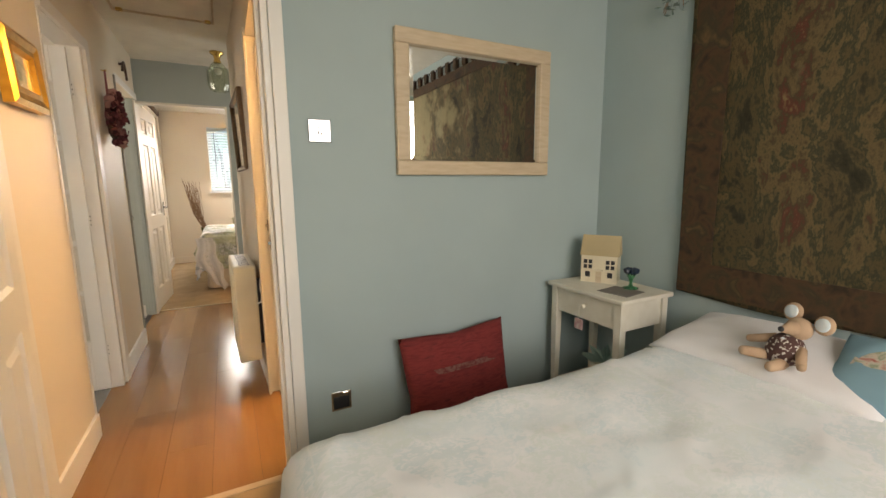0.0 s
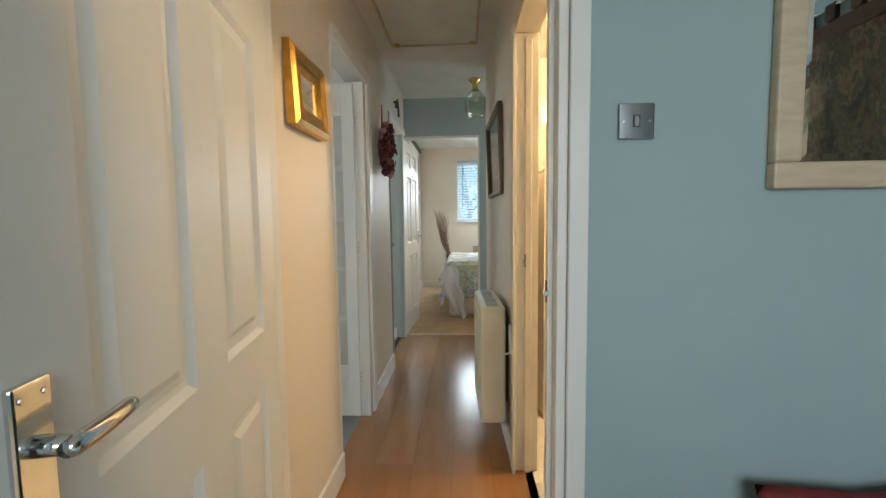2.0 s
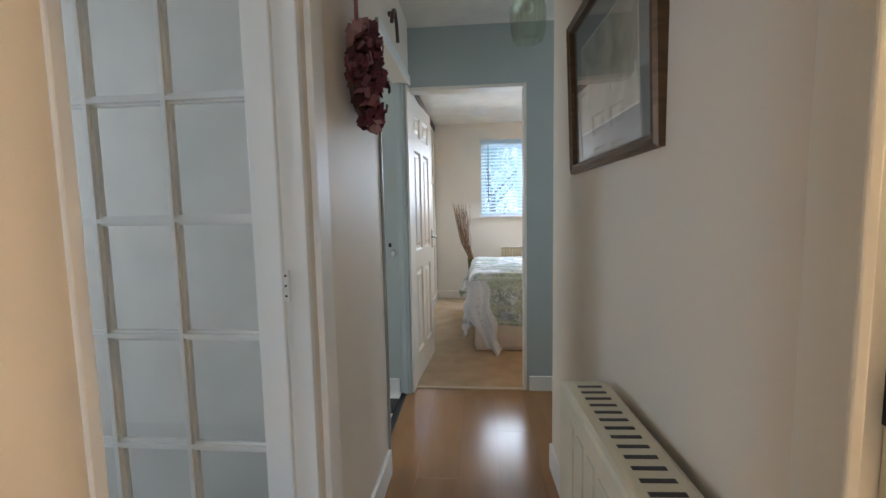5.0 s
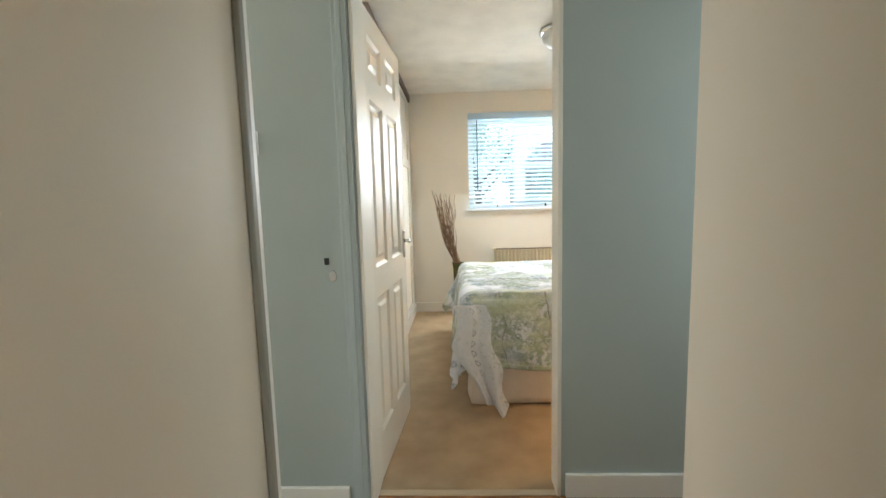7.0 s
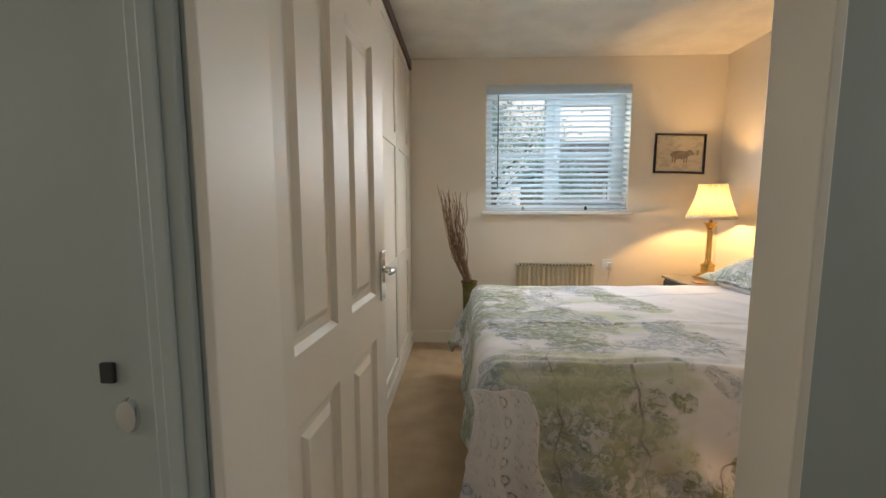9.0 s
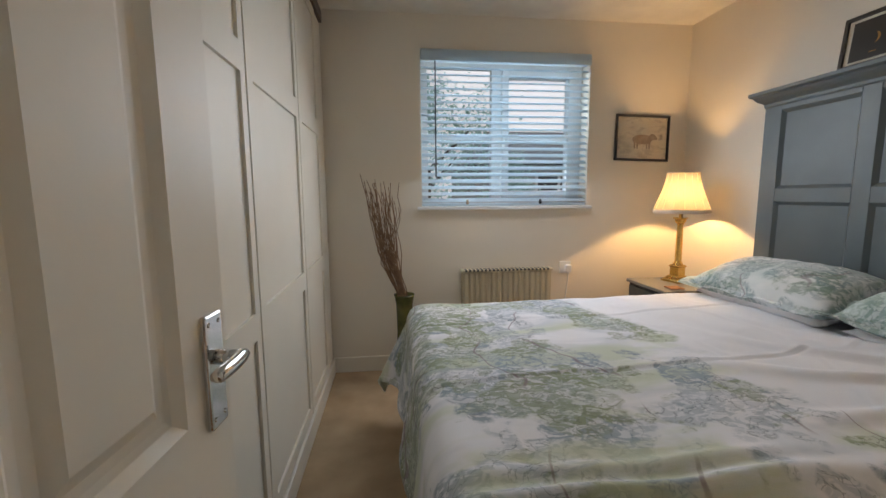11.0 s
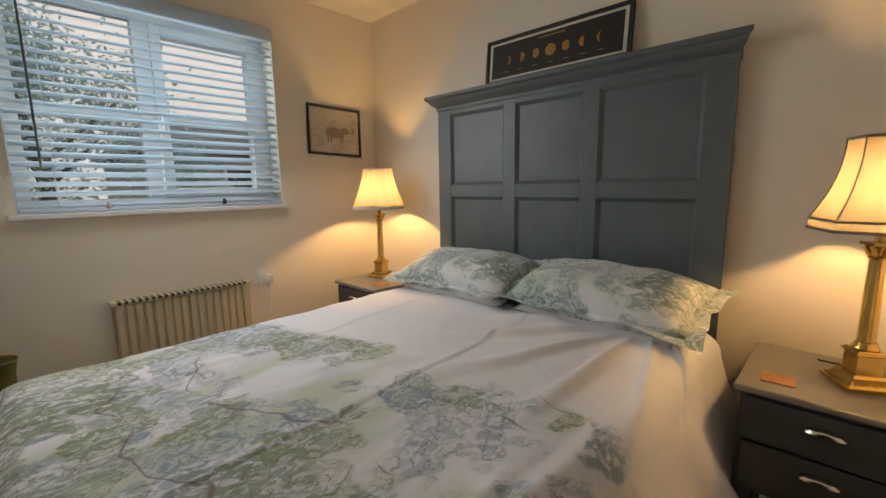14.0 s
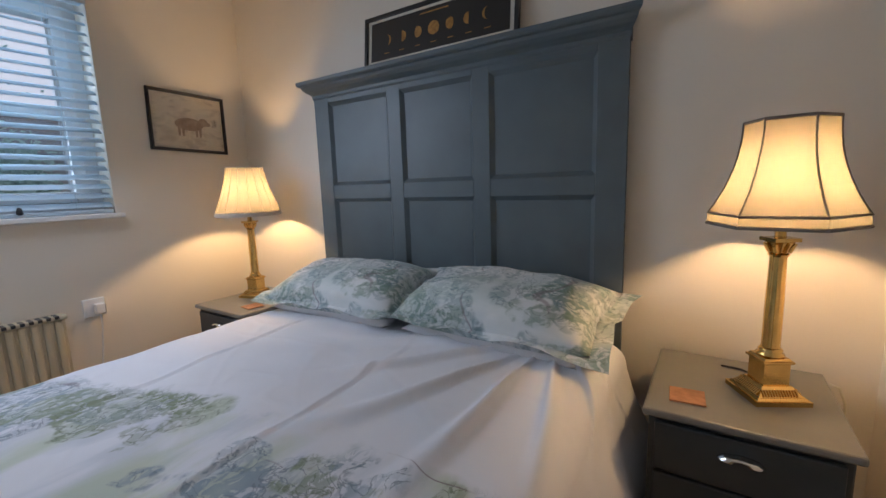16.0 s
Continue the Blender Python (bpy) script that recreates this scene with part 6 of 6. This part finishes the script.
CHALK = mat("white_chalk_paint", (0.74, 0.71, 0.62), 0.6, col2=(0.68, 0.64, 0.54), scale=14, bump=0.15)
TAG = mat("pink_fabric_tag", (0.52, 0.25, 0.27), 0.9, col2=(0.65, 0.55, 0.5), scale=60)
side_table()


def model_house():
    t = thing("model_house", pose(2.315, 2.165, 0.712, 0, 0, 32), "cream model cottage ornament with dark windows", "ornament")
    w, d, h = 0.088, 0.055, 0.14
    part("body", boxes((-d, -w, 0, d, w, h)), HOUSE, t)
    bm = bmesh.new()
    v = [bm.verts.new(p) for p in ((-d - 0.006, -w - 0.006, h), (d + 0.006, -w - 0.006, h), (d + 0.006, w + 0.006, h), (-d - 0.006, w + 0.006, h), (0, -w - 0.006, h + 0.1), (0, w + 0.006, h + 0.1))]
    for q in ((0, 1, 4), (2, 3, 5), (0, 4, 5, 3), (1, 2, 5, 4), (3, 2, 1, 0)):
        bm.faces.new([v[i] for i in q])
    part("roof", bm, HROOF, t, "buff roof")
    for y in (-0.054, 0.054):
        for z in (0.095,):
            for dy in (-0.012, 0.012):
                for dz in (-0.013, 0.013):
                    part("window", boxes((-d - 0.001, y + dy - 0.009, z + dz - 0.010, -d + 0.002, y + dy + 0.009, z + dz + 0.010)), BLACK, t)
        part("window", boxes((-d - 0.001, y - 0.012, 0.028, -d + 0.002, y + 0.012, 0.056)), BLACK, t)
    part("door", boxes((-d - 0.002, -0.014, 0, -d + 0.002, 0.014, 0.06)), PALEWOOD, t)
    part("porch", boxes((-d - 0.025, -0.022, 0.062, -d, 0.022, 0.070), bev=0.002), HOUSE, t)
    g = thing("glass_flower", pose(2.305, 1.97, 0.712), "small green glass flower ornament", "ornament")
    bm = bmesh.new()
    lathe(bm, [(0.035, 0), (0.036, 0.004), (0.01, 0.012), (0.006, 0.03), (0.012, 0.05), (0.02, 0.065)], n=16)
    part("stem", bm, GREENGLASS, g, "green glass stem", True)
    rng = random.Random(2)
    for k in range(8):
        a = k * math.pi / 4
        bm = bmesh.new()
        c = Vector((0.018 * math.cos(a), 0.018 * math.sin(a), 0.085))
        bmesh.ops.create_icosphere(bm, subdivisions=1, radius=0.018, matrix=Matrix.Translation(c) @ Matrix.Rotation(a, 4, "Z") @ Matrix.Diagonal((1.2, 0.5, 1.0, 1)))
        part("petal", bm, NAVY, g)
    m = thing("grey_mat", pose(2.22, 1.955, 0.712, 0, 0, 8), "small grey square mat on the side table", "mat")
    part("pad", boxes((-0.075, -0.075, 0, 0.075, 0.075, 0.003)), TRIM, m)
    g.location.z += 0.003


HOUSE = mat("cream_glaze", (0.74, 0.66, 0.50), 0.35, bump=0.03)
HROOF = mat("buff_glaze", (0.50, 0.40, 0.24), 0.5, bump=0.05)
GREENGLASS = mat("green_glass", (0.04, 0.30, 0.14), 0.1, trans=0.6, bump=0)
NAVY = mat("dark_blue_glass", (0.02, 0.035, 0.06), 0.15, bump=0)
model_house()

# ---- kitchen ----


def kitchen():
    t = thing("kitchen_unit", pose(-1.72, 5.50, 0), "dark kitchen base unit", "cabinet")
    part("carcass", boxes((0, 0.02, 0.12, 0.76, 0.60, 0.86)), BLACK, t)
    for x in (0.005, 0.385):
        part("door", boxes((x, 0.0, 0.13, x + 0.37, 0.02, 0.855), bev=0.003), BLACK, t)
    part("plinth", boxes((0, 0.06, 0, 0.76, 0.60, 0.115)), BLACK, t)
    w = thing("worktop", pose(-1.74, 5.48, 0.86), "pale kitchen worktop with a rounded edge", "worktop")
    part("slab", boxes((0, 0, 0, 0.785, 0.64, 0.04), bev=0.012), TILE_W, w)
    b = thing("wicker_basket", pose(-1.12, 5.66, 0.90), "yellowish wicker basket with a cloth on the worktop", "basket")
    bm = bmesh.new()
    lathe(bm, [(0.10, 0), (0.12, 0.01), (0.15, 0.13), (0.155, 0.14), (0.14, 0.135), (0.11, 0.02)], n=28)
    part("basket", bm, WICKER, b, smooth=True)
    for k in range(6):
        bm = bmesh.new()
        lathe(bm, [(0.121 + k * 0.005, 0.014 + k * 0.02), (0.127 + k * 0.005, 0.02 + k * 0.02), (0.123 + k * 0.005, 0.028 + k * 0.02)], n=28, close=False)
        part("weave_band", bm, WICKER, b)
    bm = bmesh.new()
    grid(bm, 16, 16, lambda u, v: ((u - 0.5) * 0.24, (v - 0.5) * 0.24, 0.13 + 0.05 * math.exp(-((u - 0.5) ** 2 + (v - 0.5) ** 2) * 9) + 0.012 * n3(u * 7, v * 7)))
    solidify(part("cloth", bm, CLOTH_Y, b, "folded mustard cloth", True), 0.006)
    h = thing("wall_hook", pose(-1.3, 6.2, 1.78), "small dark wall hook", "hook")
    part("plate", boxes((-0.02, -0.01, -0.03, 0.02, 0, 0.03), bev=0.003), BLACK, h)
    bm = bmesh.new()
    tube(bm, [(0, -0.01, 0.01), (0, -0.05, -0.01), (0, -0.06, 0.02)], 0.005, 6)
    part("prong", bm, BLACK, h)


WICKER = mat("wicker", (0.46, 0.33, 0.14), 0.8, col2=(0.32, 0.21, 0.08), scale=60, bump=0.6, fine=90)
CLOTH_Y = mat("mustard_cloth", (0.62, 0.42, 0.08), 0.9, bump=0.4)
kitchen()

# ---- bathroom ----


def bathroom():
    t = thing("bath", pose(1.02, 3.80, 0), "white bath with a plain side panel", "bath")
    part("side_panel", boxes((0.0, 0.0, 0.08, 1.25, 0.02, 0.52)), TILE_W, t)
    part("plinth", boxes((0.0, 0.012, 0.0, 1.25, 0.03, 0.075), bev=0.003), GLOSS, t)
    part("rim", boxes((0, -0.01, 0.522, 1.25, 0.07, 0.56), (0, 0.60, 0.522, 1.25, 0.665, 0.56), (0, 0.07, 0.522, 0.08, 0.60, 0.56), (1.17, 0.07, 0.522, 1.25, 0.60, 0.56), bev=0.012), UPVC, t)
    part("basin_floor", boxes((0.08, 0.07, 0.14, 1.17, 0.60, 0.16)), UPVC, t)
    p = thing("bath_end_panel", pose(0.985, 3.70, 0), "half-height white boxed panel at the end of the bath", "panel")
    part("box", boxes((0, 0, 0, 0.085, 0.76, 1.46), bev=0.005), TILE_W, p)
    part("cap", boxes((-0.008, -0.008, 1.46, 0.093, 0.766, 1.48), bev=0.005), GLOSS, p)
    w = thing("towel_ring", pose(1.075, 3.86, 1.14), "folded pale towel hanging from a chrome rail", "towel")
    bm = bmesh.new()
    tube(bm, [(-0.004, -0.10, 0.0), (0.05, -0.10, 0.0), (0.05, 0.14, 0.0), (-0.004, 0.14, 0.0)], 0.006, 8)
    part("rail", bm, CHROME, w)
    bm = bmesh.new()

    def fn(u, v):
        k = (v - 0.5) * 2
        return (0.05 + (0.012 if k > 0 else -0.012) * min(1, abs(k) * 6) + 0.006 * math.sin(u * 16), -0.085 + u * 0.2 + 0.004 * math.sin(v * 9), 0.008 - abs(k) * (0.42 if k > 0 else 0.36))
    solidify(part("towel", grid(bm, 30, 40, fn), TOWEL, w, "cream terry towel", True), 0.006)
    c = thing("pull_cord", pose(1.22, 3.68, H), "white light pull cord with an acorn end", "pull cord")
    bm = bmesh.new()
    lathe(bm, [(0.035, 0), (0.035, -0.02), (0.01, -0.03)], n=16)
    part("rose", bm, UPVC, c)
    bm = bmesh.new()
    rod(bm, (0, 0, -0.03), (0, 0, -0.68), 0.0018, n=5)
    part("cord", bm, UPVC, c)
    bm = bmesh.new()
    lathe(bm, [(0.004, -0.68), (0.012, -0.69), (0.011, -0.72), (0.005, -0.735)], n=10)
    part("acorn", bm, UPVC, c, smooth=True)
    s = thing("shower_rail", pose(1.0, 4.0, 1.98), "thin chrome shower rail across the bath", "rail")
    bm = bmesh.new()
    rod(bm, (0.10, 0.0, 0.0), (1.298, 0.0, 0.0), 0.009, n=10)
    part("bar", bm, CHROME, s)
    for x in (0.25, 0.33, 0.42, 0.5):
        bm = bmesh.new()
        tube(bm, [(x + 0.0, 0.017 * math.cos(a), -0.006 + 0.017 * math.sin(a)) for a in [k * math.pi / 5 for k in range(11)]], 0.002, 5)
        part("ring", bm, CHROME, s)
    g = thing("green_scrubber", pose(1.55, 4.47, 1.72), "green bath scrubber hanging from a hook on the tiles", "scrubber")
    bm = bmesh.new()
    tube(bm, [(0, 0, 0.11), (0, -0.03, 0.12), (0, -0.035, 0.08)], 0.004, 6)
    part("hook", bm, CHROME, g)
    bm = bmesh.new()
    lathe(bm, [(0.01, -0.10), (0.03, -0.08), (0.028, 0.0), (0.034, 0.03), (0.012, 0.07)], (0, -0.036, 0), n=14)
    part("scrubber", bm, GREENP, g, smooth=True)
    k = thing("soap_dish", pose(1.5, 4.47, 1.0), "white soap dish fixed to the tiles", "soap dish")
    part("tray", boxes((-0.06, -0.08, 0, 0.06, 0, 0.02), bev=0.006), UPVC, k)
    l_ = thing("bathroom_ceiling_light", pose(1.45, 3.25, H), "lit round bathroom ceiling light", "ceiling light")
    bm = bmesh.new()
    lathe(bm, [(0.11, 0), (0.12, -0.01), (0.10, -0.05), (0.04, -0.075), (0.01, -0.078)], n=24)
    part("diffuser", bm, LITGLASS, l_, smooth=True)
    d = thing("bathroom_door", pose(0.865, 2.50, 0, 0, 0, 5), "off-white bathroom door standing open into the room", "door")
    part("leaf", boxes((0.0, 0.0, 0.01, 0.70, 0.035, 1.97), bev=0.002), GLOSS_CREAM, d)


TOWEL = mat("cream_terry", (0.66, 0.58, 0.46), 0.95, bump=0.9, fine=500)
GREENP = mat("green_plastic", (0.03, 0.42, 0.20), 0.35, bump=0)
LITGLASS = glow("lit_opal_glass", (1.0, 0.74, 0.40), 4)
built("ceiling_bathroom", boxes((0.865, HY, 2.352, 2.3, 4.47, 2.359)), PAINT_CEIL, "white painted ceiling")
bathroom()


# ---- floors in pieces ----


def tiles(name, x0, x1, y0, y1, s, g, z, th, pick, parent):
    base = {}
    nx, ny = int((x1 - x0) / s), int((y1 - y0) / s)
    for i in range(nx):
        for j in range(ny):
            m = pick(i, j)
            if m.name not in base:
                bm = boxes((g / 2, g / 2, 0, s - g / 2, s - g / 2, th))
                ob = part(name, bm, m, parent)
                base[m.name] = ob.data
            else:
                ob = new(name, base[m.name])
                ob.parent = parent
            ob.location = (x0 + i * s, y0 + j * s, z)


FK, FB = bpy.data.objects["floor_kitchen"], bpy.data.objects["floor_bathroom"]
tiles("tile", -1.75, -0.15, 4.3, 5.5, 0.2, 0.003, -0.006, 0.005, lambda i, j: TILE_K if (i + j) % 2 else TILE_W, FK)
tiles("tile", 0.80, 2.3, HY + 0.04, 3.8, 0.3, 0.004, -0.006, 0.006, lambda i, j: TILE_W, FB)


def wall_tiles():
    par = bpy.data.objects["wall_bathroom"]
    bm = boxes((0.0015, -0.005, 0.0015, 0.1985, 0.0, 0.2985))
    first = part("tile", bm, TILE_W, par)
    me = first.data
    spots = [(1.06 + i * 0.2, 4.4695, 0.56 + j * 0.3) for i in range(6) for j in range(6)]
    first.location = spots[0]
    for p in spots[1:]:
        if p[2] + 0.3 > 2.36:
            continue
        ob = new("tile", me)
        ob.parent = par
        ob.location = p


wall_tiles()


def planks():
    fl = built("floor_hall", boxes((-0.11, BY1 + 0.03, -0.06, 2.3, NY + 0.03, -0.009)), BLACK, "oak laminate floor")
    w, L = 0.19, 1.28
    cols = [(-0.11 + k * w, k) for k in range(12)]
    cache = {}
    for x, k in cols:
        y = BY1 + 0.03 - (k * 0.43) % L
        while y < NY + 0.03:
            a, b = max(y, BY1 + 0.03), min(y + L, NY + 0.03)
            y += L
            if x > 0.6:
                a = max(a, 4.62) if x > 0.8 else a
            if b - a < 0.05:
                continue
            key = round(b - a, 3)
            if key not in cache:
                ob = part("plank", boxes((0.0004, 0.0004, 0, w - 0.0004, b - a - 0.0004, 0.009)), LAMINATE, fl)
                cache[key] = ob.data
            else:
                ob = new("plank", cache[key])
                ob.parent = fl
            ob.location = (x, a, -0.009)


planks()
